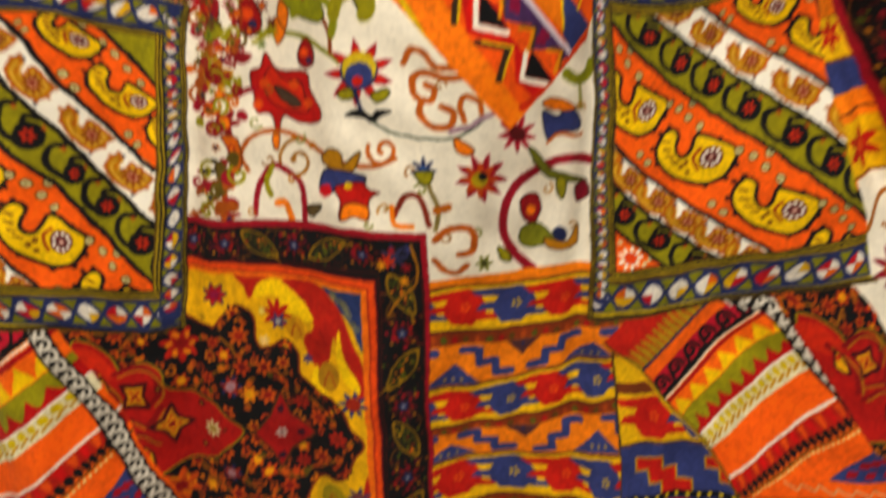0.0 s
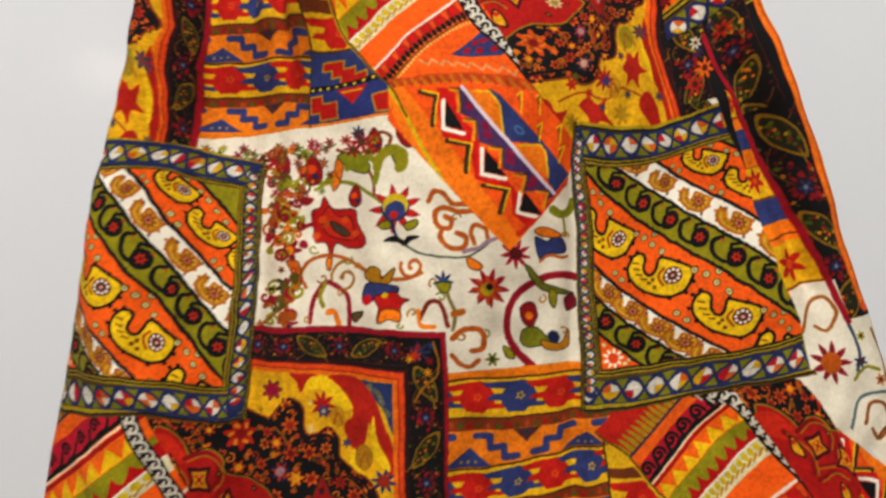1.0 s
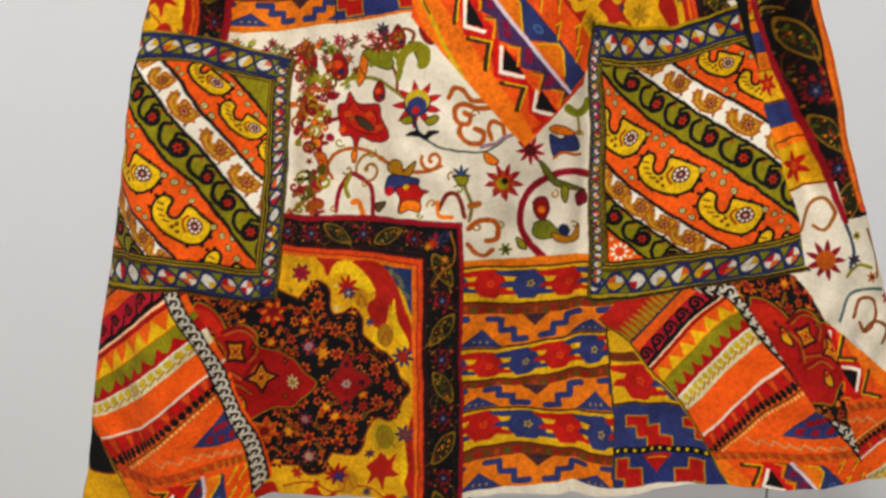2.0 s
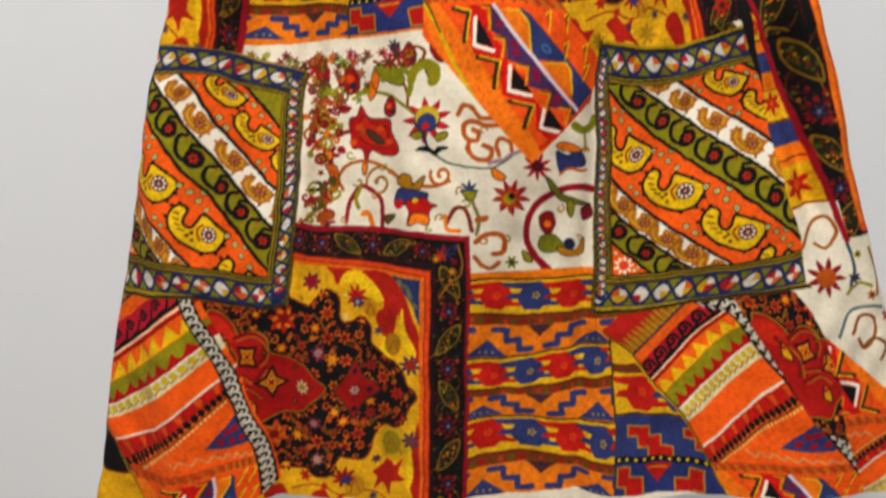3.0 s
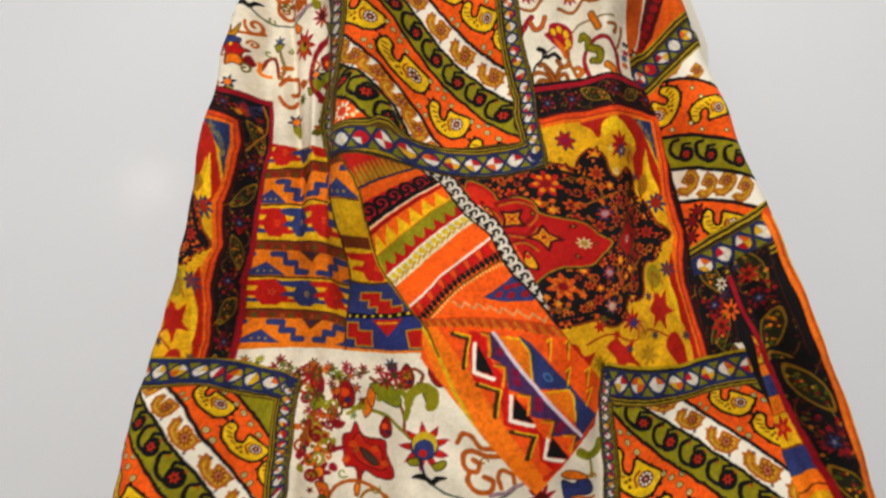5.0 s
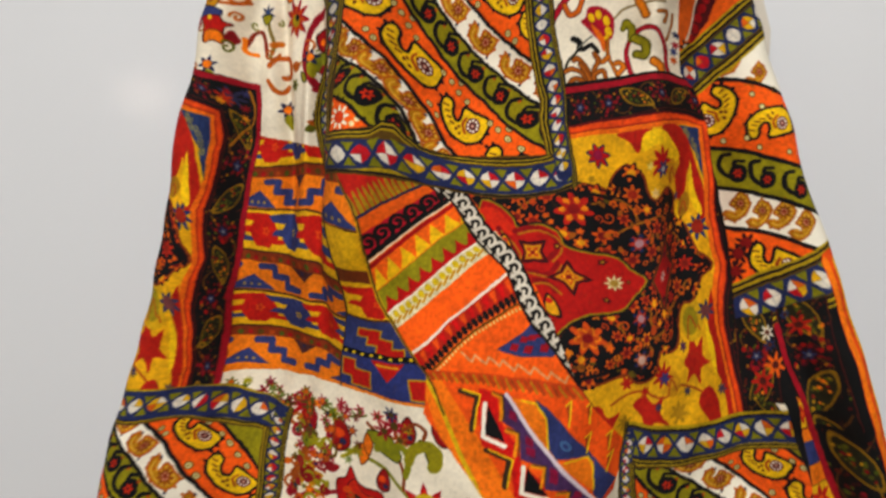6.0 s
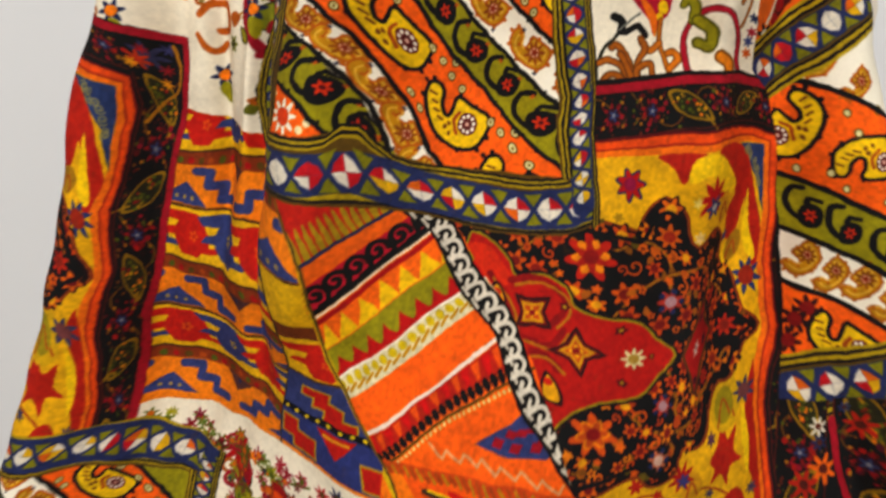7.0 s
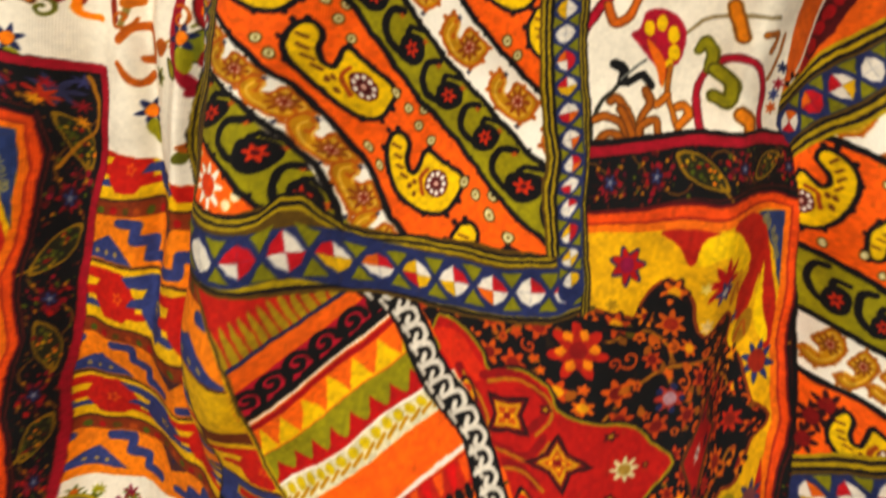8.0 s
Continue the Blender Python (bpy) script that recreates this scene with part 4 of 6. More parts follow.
def rug_panel(m, outline, zone, seed):
    rng = random.Random(seed)
    clip_to(outline, zone)

    def bit(pts, colour, steps=4):
        fill(m, curve(pts, True, steps), colour)

    def bloom(x, y, r, petals, colour, heart, ring=None, part_of=0.45):
        flower(m, x, y, r * 1.16, petals, ring if ring is not None else tone("1c0c06"), None, 0, 0.2)
        flower(m, x, y, r, petals, colour, heart, part_of, 0.24, rng.uniform(0, 6))
    fill(m, [(-100, 300), (900, 300), (900, 950), (-100, 950)], BLACK)
    flowered_border(m, (60, 362), (560, 394), 46, seed, 1)
    flowered_border(m, (560, 394), (782, 411), 48, seed + 1, 1)
    flowered_border(m, (804, 438), (800, 950), 54, seed + 3)
    # the corner blossom
    for x, y, r, c in ((800, 412, 20, tone("3c3c58")), (790, 418, 13, tone("b8461c")), (812, 428, 9, tone("8e2a30")), (782, 424, 8, tone("d89a30")), (808, 446, 8, tone("d8943a")), (818, 402, 9, tone("46466e")), (797, 404, 7, tone("a02a30"))):
        flower(m, x, y, r, 7, c, None, 0, 0.35, rng.uniform(0, 6), True)
    stroke(m, curve([(822, 396), (826, 425), (822, 450), (800, 470), (785, 490)], False, 5), 0.0018, tone("a8762a"))
    # crimson outer line, orange lines, yellow field
    stroke(m, [(60, 336), (560, 368), (838, 386), (832, 950)], 0.0050, CRIMSON)
    fill(m, [(60, 377), (560, 417), (774, 442), (770, 950), (60, 950)], tone("6a2414"))
    fill(m, [(60, 380), (560, 420), (771, 445), (767, 950), (60, 950)], tone("d9601a"))
    fill(m, [(60, 388), (560, 428), (763, 453), (760, 950), (60, 950)], tone("9a3414"))
    fill(m, [(60, 390), (560, 430), (761, 455), (758, 950), (60, 950)], tone("e07c1e"))
    fill(m, [(60, 398), (560, 437), (753, 461), (750, 950), (60, 950)], tone("dcae1c"))
    red = tone("b23a1e")
    bit([(588, 441), (632, 447), (618, 458), (606, 470), (600, 455)], red)
    bit([(650, 449), (700, 456), (724, 486), (742, 530), (752, 560), (751, 604), (736, 592), (724, 560), (716, 520), (708, 548), (696, 572), (682, 552), (674, 524), (690, 506), (668, 482)], red)
    bit([(752, 722), (742, 748), (738, 790), (730, 815), (744, 860), (740, 950), (752, 950)], red)
    for pts in ([(672, 806), (690, 790), (702, 768), (708, 792), (724, 780), (716, 806), (728, 818), (706, 822), (700, 846), (690, 826), (672, 838), (680, 818)], [(560, 850), (584, 838), (600, 856), (622, 846), (612, 872), (628, 896), (600, 884), (580, 900), (576, 872)], [(690, 870), (716, 850), (730, 880), (722, 930), (704, 900)], [(470, 850), (500, 840), (512, 862), (536, 858), (520, 884), (530, 910), (500, 896), (480, 906)]):
        bit(pts, red, 3)
    for x, y, r, c in ((650, 880, 20, tone("b08a1e")), (544, 880, 16, tone("a8861e")), (672, 850, 9, tone("4a4460")), (610, 862, 8, tone("4a4460")), (740, 860, 10, tone("5a4a60"))):
        flower(m, x, y, r, 7, c, None, 0, 0.3, 0.3, True)
    stroke(m, curve([(520, 842), (570, 828), (620, 850), (660, 838), (700, 856)], False, 5), 0.0016, RUST)
    bit([(655, 455), (690, 498), (664, 500), (640, 470), (612, 470), (622, 450)], YELLOW)
    bit([(722, 510), (730, 548), (748, 588), (742, 596), (728, 580), (718, 548)], YELLOW)
    bit([(690, 560), (700, 590), (722, 612), (706, 604), (684, 584)], YELLOW)
    bit([(664, 566), (690, 590), (716, 606), (700, 604), (680, 590)], YELLOW)
    bit([(736, 760), (742, 800), (734, 840), (730, 800)], YELLOW)
    for x, y, r, c in ((706, 574, 15, tone("a8801a")), (706, 750, 26, tone("c8a41c")), (704, 752, 17, tone("9a8a1e")), (664, 512, 13, tone("c8981c")), (640, 830, 18, tone("c8981c"))):
        disc(m, x, y, r, c, 14, 1.3)
        stroke(m, curve([(x - r * 0.5, y + r), (x, y - r * 0.4), (x + r * 0.6, y + r * 0.8)]), 0.0010, RUST)
    fill(m, [(753, 461), (702, 456), (716, 470), (724, 486), (740, 504), (746, 524), (752, 540)], tone("38466e"))
    for i in range(9):
        curl(m, 716 + 32 * i / 9 + rng.uniform(-3, 3), 462 + 52 * (i / 9) ** 1.4 + rng.uniform(0, 5), 5, rng.uniform(0, 360), 0.0009, tone("8a8460"))
    # blossoms on the yellow field
    bloom(558, 466, 15, 7, tone("b02a28"), tone("8e2a4a"), tone("4a3a5a"))
    flower(m, 640, 492, 22, 8, tone("b03024"), None, 0, 0.3, 0.2, True)
    flower(m, 642, 502, 13, 6, tone("4a4a70"), tone("b8b0a8"), 0.3, 0.3, 0.1, True)
    flower(m, 737, 612, 21, 8, tone("34406c"), tone("9a3a2a"), 0.5, 0.3, 0.2, True)
    flower(m, 738, 744, 18, 7, tone("4a4460"), tone("7a4a4a"), 0.5, 0.3, 0.4, True)
    flower(m, 622, 812, 24, 8, tone("a83026"), None, 0, 0.3, 0.3, True)
    flower(m, 626, 818, 13, 6, tone("46467a"), None, 0, 0.3, 0.3, True)
    for x, y, r, c in ((678, 552, 8, tone("5a4a70")), (678, 782, 9, tone("5a3a50")), (620, 490, 6, tone("e0c878")), (622, 528, 9, tone("dcbc80")), (548, 812, 12, red), (540, 496, 6, tone("a8861c")), (585, 832, 9, red)):
        flower(m, x, y, r, 6, c, None, 0, 0.25, rng.uniform(0, 6))
    # the medallion
    lobes = curve(LOBES, True, 4)
    stroke(m, lobes, 0.0068, tone("7a2e14"), True)
    stroke(m, lobes, 0.0050, tone("b06a24"), True)
    stroke(m, lobes, 0.0038, tone("2a0e06"), True)
    inner = np.array([(x + (600 - x) * 0.035, y + (648 - y) * 0.06) for x, y in lobes])
    fill(m, lobes, BLACK)
    for pts in ([(424, 540), (470, 510), (520, 530), (560, 522), (582, 545), (575, 575)], [(520, 600), (545, 575), (590, 560), (630, 565), (648, 590)], [(520, 700), (548, 735), (590, 745), (630, 740), (650, 715)], [(450, 770), (500, 795), (540, 770), (575, 750), (600, 765)], [(600, 620), (590, 600), (600, 580)], [(600, 690), (590, 715), (602, 735)], [(660, 600), (690, 615), (712, 640)], [(660, 715), (690, 705), (712, 690)], [(300, 520), (340, 500), (400, 505), (440, 515)]):
        c = curve(pts, False, 6)
        stroke(m, c, 0.0026, tone("5a3012"))
        stroke(m, c, 0.0013, tone("a8762e"))
        for q in c[::3]:
            leaf(m, q[0], q[1], rng.uniform(8, 13), rng.uniform(0, 360), rng.choice([tone("a85a1a"), tone("8a5a1e"), tone("c46a1e")]), None, 0.45)
    fire = [tone("d0701a"), tone("c8641a"), tone("d68426"), tone("b85418"), tone("cc6a1e"), tone("c4581c")]
    star = curve(STAR, True, 3)
    lozenge = [(604, 655), (624, 632), (637, 604), (650, 632), (682, 656), (650, 682), (637, 706), (624, 680)]
    fixed = [(505, 535, 27), (490, 740, 27), (575, 590, 15), (570, 710, 15), (588, 520, 15), (575, 776, 16), (688, 635, 14), (690, 691, 14), (713, 663, 13), (666, 614, 12), (665, 700, 11), (645, 560, 10), (650, 755, 10), (385, 500, 14), (430, 512, 13)]
    placed = list(fixed)
    for tries in range(2600):
        x, y = rng.uniform(300, 735), rng.uniform(488, 806)
        r = rng.choice([13, 12, 10]) if tries < 900 else rng.choice([8, 7, 6, 5])
        here = (np.array([[x]]), np.array([[y]]))
        if len(placed) > 170 or any(math.hypot(x - q[0], y - q[1]) < 0.90 * (r + q[2]) for q in placed) or not inside(lobes, *here)[0, 0] or inside(star, *here)[0, 0] or inside(lozenge, *here)[0, 0]:
            continue
        placed.append((x, y, r))
        ink = rng.choice(fire)
        if r > 8:
            bloom(x, y, r, 6, ink, rng.choice([tone("8a3014"), tone("7a2a12"), tone("d8a03a")]))
        elif rng.random() < 0.6:
            leaf(m, x - r, y, 2.2 * r, rng.uniform(0, 360), rng.choice([tone("8a5a1e"), tone("a8661e"), tone("6a5a1e")]), None, 0.35)
            flower(m, x, y, r, 5, ink, rng.choice([None, tone("7a3a12"), BLACK]), 0.35, 0.2, rng.uniform(0, 6))
        else:
            curl(m, x, y, r * 1.15, rng.uniform(0, 360), 0.0013, ink, rng.choice([1, -1]), 1.0)
    for (x, y, r), ink, heart in zip(fixed, [tone("b43a24"), tone("c8601c"), tone("a8443a"), tone("a8443a"), tone("c86a20"), tone("b06a50"), tone("cc641c"), tone("c86a20"), tone("b8401e"), tone("b4401e"), tone("b03a20"), tone("d07c24"), tone("cc7020"), tone("c86a20"), tone("c0601e")], [tone("d07a30"), tone("b43a24"), tone("a88488"), tone("a88488"), tone("9a3a18"), tone("c0a090")] + [tone("8a3414")] * 9):
        bloom(x, y, r, 7, ink, heart)
        if r > 20:
            bloom(x, y, r * 0.62, 6, ink * 0.9, tone("8a2a1a"), tone("d88a30"))
        if heart[2] > 0.5:
            for i in range(5):
                disc(m, x + r * 0.8 * math.cos(1.26 * i), y + r * 0.8 * math.sin(1.26 * i), r * 0.24, NAVY, 6)
    stroke(m, inner, 0.0026, BLACK, True)
    # red star ground with its motifs
    stroke(m, star, 0.0050, tone("2a1610"), True)
    stroke(m, star, 0.0026, tone("9a8a34"), True)
    fill(m, star, tone("ae332c"))
    bit([(370, 530), (400, 528), (415, 548), (428, 566), (410, 575), (380, 570), (355, 560)], tone("c8452e"))
    for pts in ([(424, 566), (452, 560), (474, 574), (478, 596), (466, 612)], [(418, 628), (440, 634), (462, 640), (478, 620)], [(420, 655), (450, 650), (468, 668)], [(400, 560), (424, 600), (416, 640)]):
        stroke(m, curve(pts, False, 5), 0.0036, tone("8e1c28"))
        stroke(m, curve([(x + 5, y + 5) for x, y in pts], False, 5), 0.0015, tone("b07a2a"))
    for x, y, w, h in ((408, 590, 10, 22), (455, 690, 10, 20)):
        bit([(x, y - h), (x + w, y - 4), (x + w * 0.8, y + h), (x - w, y + h * 0.4), (x - w * 0.7, y - h * 0.5)], tone("3a1410"))
        bit([(x, y - h * 0.8), (x + w * 0.75, y - 3), (x + w * 0.6, y + h * 0.8), (x - w * 0.7, y + h * 0.3)], tone("d8a428"))
        disc(m, x, y - h * 0.4, w * 0.5, RED, 7)
    for cx, cy, r, kind in ((490, 645, 31, 1), (447, 600, 27, 0)):
        for reach, ink in ((1.0, tone("3a100e")), (0.80, tone("7a1a1a")), (0.66, tone("c8982c")), (0.44, tone("b85a22"))):
            ring = [(cx + math.cos(i * math.pi / 4 + (0 if kind else 0.785)) * reach * r * (0.46 if i % 2 == 1 else 1.0) * (1 if kind or i % 2 else 0.98), cy + math.sin(i * math.pi / 4 + (0 if kind else 0.785)) * reach * r * ((0.46 if kind else 0.62) if i % 2 else 1.0)) for i in range(8)]
            fill(m, ring if reach < 0.9 else curve(ring, True, 2), ink)
        flower(m, cx, cy, r * 0.26, 4, tone("dca83a"), tone("8a2a1c"), 0.5, 0.3)
    for x, y, r in ((530, 617, 6), (530, 678, 6), (478, 592, 6), (563, 650, 3.5)):
        flower(m, x, y, r, 5, tone("5a1a16"), tone("a8862e"), 0.35, 0.2)
    flower(m, 545, 650, 13, 8, tone("d4c89a"), tone("a88a4a"), 0.42, 0.25)
    # small red lozenge
    stroke(m, lozenge, 0.0032, tone("5a3a1a"), True)
    fill(m, lozenge, tone("9e2e26"))
    flower(m, 637, 657, 9, 6, tone("c8b4a8"), tone("8a6a6a"), 0.4, 0.2)
    for x, y in ((637, 624), (637, 692), (664, 658)):
        flower(m, x, y, 6, 5, tone("3a2030"), None, 0, 0.2)
    clip_mask[0] = None


# -- the kilim panel: rows of birds on yellow and stepped lines on orange --
def bird(m, x, y, size, colour):
    k = sub(m, x, y, size)
    fill(k, [(-0.98, 0.40), (0.10, 0.46), (0.30, 0.40), (0.44, 0.12), (0.52, 0.02), (0.90, 0.02), (0.72, -0.12), (0.50, -0.12), (0.52, -0.22), (0.92, -0.24), (0.74, -0.36), (0.34, -0.36), (0.20, -0.48), (-0.24, -0.46), (-0.40, -0.26), (-0.46, -0.14), (-0.84, -0.12), (-0.70, 0.04), (-0.44, 0.06), (-0.36, 0.20), (-0.80, 0.24)], colour)
    flower(k, 0.05, -0.02, 0.13, 5, tone("c8a840") if colour is not RED else tone("d8683a"), colour, 0.4)


def stairs(m, x, y, sx, sy, n, width, colour):
    pts = [(x, y)]
    for i in range(n):
        pts.append((pts[-1][0] + sx, pts[-1][1]))
        pts.append((pts[-1][0], pts[-1][1] + sy))
    pts.append((pts[-1][0] + sx, pts[-1][1]))
    stroke(m, pts, width, colour)


def kilim_panel(m, outline, zone, joint):
    """m takes metres from the upper left corner of the first yellow row, y downwards negative."""
    clip_to(outline, zone)
    fill(m, [(-0.05, 0.05), (0.4, 0.05), (0.4, -0.3), (-0.05, -0.3)], tone("e28a1e"))
    for r in range(3):
        top = -0.0695 * r
        fill(m, [(-0.05, top), (0.4, top), (0.4, top - 0.034), (-0.05, top - 0.034)], tone("dfb51e"))
        for i in range(-1, 9):
            bird(m, 0.021 + i * 0.0325, top - 0.0165, 0.0290, RED if i % 2 == 0 else BLUE)
        fill(m, [(-0.05, top - 0.034), (0.4, top - 0.034), (0.4, top - 0.0435), (-0.05, top - 0.0435)], tone("8a4418"))
        for i in range(-2, 44):
            disc(m, i * 0.0078, top - 0.0405, 0.0024, [RUST, MOSS, tone("a83020"), MUD][i % 4], 7)
        stroke(m, [(-0.05, top - 0.0345), (0.4, top - 0.0345)], 0.0016, tone("5a3a14"))
        stroke(m, [(-0.05, top - 0.0005), (0.4, top - 0.0005)], 0.0018, tone("5a3a14"))
        for i in range(-1, 4):
            x = 0.003 + i * 0.102
            fill(m, [(x - 0.010, top - 0.0685), (x + 0.012, top - 0.0550), (x + 0.030, top - 0.0685)], BLUE)
            for j in range(3):
                disc(m, x + 0.005 + j * 0.006, top - 0.0645, 0.0014, tone("a08a5a"), 6)
            stairs(m, x + 0.018, top - 0.0475, 0.0115, -0.0085, 2, 0.0056, BLUE)
            fill(m, [(x + 0.048, top - 0.0437), (x + 0.072, top - 0.0437), (x + 0.060, top - 0.0545)], tone("5a3a3a"))
            disc(m, x + 0.060, top - 0.047, 0.0016, NAVY, 6)
            stairs(m, x + 0.066, top - 0.0645, 0.0115, 0.0085, 2, 0.0056, BLUE)
    # the blue and red half past the joint
    far = 0.42
    fill(m, [(joint, -0.0700), (far, -0.0700), (far, -0.0935), (joint, -0.0935)], tone("d9b11c"))
    fill(m, [(joint, -0.0935), (far, -0.0935), (far, -0.1020), (joint, -0.1020)], tone("7a4418"))
    fill(m, [(joint, -0.1020), (far, -0.1020), (far, -0.1330), (joint, -0.1330)], tone("dfb51e"))
    bird(m, joint + 0.026, -0.1175, 0.0290, RED)
    bird(m, joint + 0.060, -0.1175, 0.0290, BLUE)
    stroke(m, [(joint, -0.1335), (far, -0.1335)], 0.0018, tone("5a3a14"))
    stroke(m, [(joint, -0.06), (joint, -0.3)], 0.0016, tone("4a3a1a"))
    fill(m, [(joint, -0.1345), (far, -0.1345), (far, -0.168), (joint, -0.168)], BLUE)
    fill(m, [(joint, -0.171), (far, -0.171), (far, -0.2075), (joint, -0.2075)], tone("3c4478"))
    for x0, base, up in ((joint + 0.012, -0.143, -1), (joint + 0.062, -0.143, -1)):
        pts = [(x0, base), (x0 + 0.020, base), (x0 + 0.020, base - 0.008), (x0 + 0.030, base - 0.008), (x0 + 0.030, base - 0.016), (x0 + 0.040, base - 0.016), (x0 + 0.040, base - 0.0245), (x0 + 0.018, base - 0.0245), (x0 + 0.018, base - 0.016), (x0 + 0.009, base - 0.016), (x0 + 0.009, base - 0.008), (x0, base - 0.008)]
        fill(m, pts, tone("b8362c"))
        stroke(m, pts, 0.0014, tone("b8983a"), True)
    for x0, f in ((joint + 0.002, 1), (joint + 0.078, -1)):
        pts = [(x0, -0.176), (x0 + f * 0.012, -0.176), (x0 + f * 0.012, -0.186), (x0 + f * 0.024, -0.186), (x0 + f * 0.024, -0.205), (x0 + f * 0.008, -0.205), (x0 + f * 0.008, -0.196), (x0, -0.196)]
        fill(m, pts, tone("b8362c"))
        stroke(m, pts, 0.0014, tone("b8983a"), True)
    fill(m, [(joint + 0.026, -0.173), (joint + 0.052, -0.173), (joint + 0.039, -0.192)], tone("b8362c"))
    stroke(m, [(joint + 0.031, -0.177), (joint + 0.047, -0.177)], 0.0014, tone("d8a84a"))
    fill(m, [(joint, -0.1665), (far, -0.1665), (far, -0.1715), (joint, -0.1715)], BLACK)
    for i in range(16):
        disc(m, joint + 0.004 + i * 0.0075, -0.169, 0.0017, tone("d8c04a"), 6)
    clip_mask[0] = None


# -- the cream ground with its wandering flowers; units of the print, a third of a millimetre, y down --
def blossoms(m, dense=True):
    def dab(pts, colour, steps=4):
        p = curve(pts, True, steps)
        fill(m, p, colour)
        stroke(m, p, 0.0009, colour * 0.45, True)

    def stem(pts, width, colour):
        stroke(m, curve(pts, False, 6), width * 1.25, colour)

    green, dusk = tone("8a8a34"), tone("8a4a28")
    tan = tone("b8682a")
    # tall lotus with blue heart and the black leaf below it
    stem([(440, 60), (520, 60), (580, 95), (600, 110)], 0.0022, green)
    stem([(585, 95), (575, 40), (540, 0), (500, -20)], 0.0020, dusk)
    dab([(500, -5), (545, -15), (575, 20), (560, 40), (520, 20)], green)
    dab([(610, -30), (640, -25), (655, 0), (640, 30), (630, 10), (620, -10)], OLIVE)
    flower(m, 637, 128, 62, 9, tone("a3283a"), None, 0, 0.30, 0.3, True)
    flower(m, 637, 128, 50, 9, RED, BLUE, 0.2, 0.25, 0.3)
    disc(m, 636, 125, 33, NAVY, 14)
    disc(m, 636, 120, 30, tone("c8b04a"), 14)
    disc(m, 636, 133, 24, BLUE, 12)
    disc(m, 634, 142, 10, RED, 8)
    dab([(598, 165), (620, 155), (630, 170), (612, 178)], OLIVE)
    dab([(660, 165), (685, 155), (690, 170), (668, 180)], OLIVE)
    stem([(630, 160), (640, 195), (656, 212)], 0.0022, NAVY)
    dab([(612, 205), (635, 196), (660, 205), (672, 195), (694, 198), (676, 204), (662, 216), (645, 208)], BLACK)
    stem([(660, 213), (700, 238), (760, 248), (820, 238), (860, 205)], 0.0012, tone("4a5a4a"))
    # big red ragged leaf-flower
    dab([(470, 95), (492, 125), (540, 128), (548, 160), (568, 195), (566, 216), (530, 218), (500, 205), (488, 240), (478, 205), (455, 200), (450, 170), (445, 130), (462, 120)], tone("b8351c"))
    dab([(480, 120), (500, 140), (530, 145), (540, 175), (545, 200), (510, 195), (480, 185), (465, 150)], tone("c8452a"))
    dab([(485, 155), (510, 162), (532, 185), (520, 190), (495, 175)], tone("5a4a3a"))
    for x, y in ((468, 150), (456, 185), (520, 150), (545, 185)):
        disc(m, x, y, 9, tone("d0602a"), 7)
    dab([(480, 240), (492, 240), (490, 265), (482, 262)], AMBER)
    # small buds in the upper corner
    for x, y, s in ((443, 30, 1.0), (375, 15, 0.9), (540, 98, 0.7), (660, -130 + 60, 1.3), (585, -40, 0.8)):
        dab([(x, y - 40 * s), (x + 18 * s, y - 15 * s), (x + 20 * s, y + 20 * s), (x, y + 34 * s), (x - 18 * s, y + 15 * s), (x - 16 * s, y - 18 * s)], tone("9a2a22"))
        disc(m, x - 3, y - 4, 12 * s, tone("d8601e"), 8)
        disc(m, x + 6, y + 14 * s, 8 * s, NAVY, 7)
    flower(m, 385, 130, 34, 6, OCHRE, tone("8a2a20"), 0.5)
    flower(m, 375, 105, 20, 5, OLIVE, None)
    dab([(362, 60), (385, 40), (398, 60), (380, 78)], green)
    dab([(490, 30), (505, 55), (490, 80), (482, 55)], AMBER)
    # ragged leaf cluster above, on the seam of the kilim
    for x, y, r, c in ((555, -40, 30, CRIMSON), (535, -22, 22, tone("8e2a30")), (570, -15, 22, tone("9a5a2a")), (548, -62, 18, NAVY), (585, -45, 14, OLIVE), (520, -45, 16, tone("a82a30"))):
        flower(m, x, y, r, 7, c, tone("5a4a1a"), 0.3, 0.35, 0.4, True)
    flower(m, 358, -6, 38, 9, tone("b02a30"), tone("6a5a1e"), 0.28, 0.3, 0.2, True)
    stem([(585, 60), (590, 25), (575, 0), (545, 15), (520, 25)], 0.0040, green)
    stem([(590, 25), (600, -5), (628, -20), (650, -8), (652, 18), (640, 26)], 0.0058, OLIVE)
    stem([(575, -40), (600, -62), (622, -52), (618, -35)], 0.0020, dusk)
    stem([(480, 40), (470, 60), (452, 75)], 0.0022, OLIVE)
    dab([(500, 0), (512, 20), (505, 50), (492, 30)], AMBER)
    for i, (x, y) in enumerate(((150, -30), (190, -24), (225, -28), (262, -20), (295, -24), (325, -14), (410, -30), (455, -34), (480, -44))):
        flower(m, x, y, 13, 5, [CRIMSON, MOSS, tone("6a7a3a"), tone("8a2a40")][i % 4], [MOSS, tone("8a2a30")][i % 2], 0.4, 0.4, i)
        stem([(x - 14, y + 10), (x, y + 16), (x + 16, y + 8)], 0.0012, MOSS)
    # coiling brown spray
    stem([(712, 110), (725, 88), (748, 92), (770, 118), (800, 122), (830, 125)], 0.0028, tan)
    stem([(830, 135), (790, 140), (750, 128), (728, 140), (735, 172), (760, 180), (768, 160), (752, 150)], 0.0030, tan)
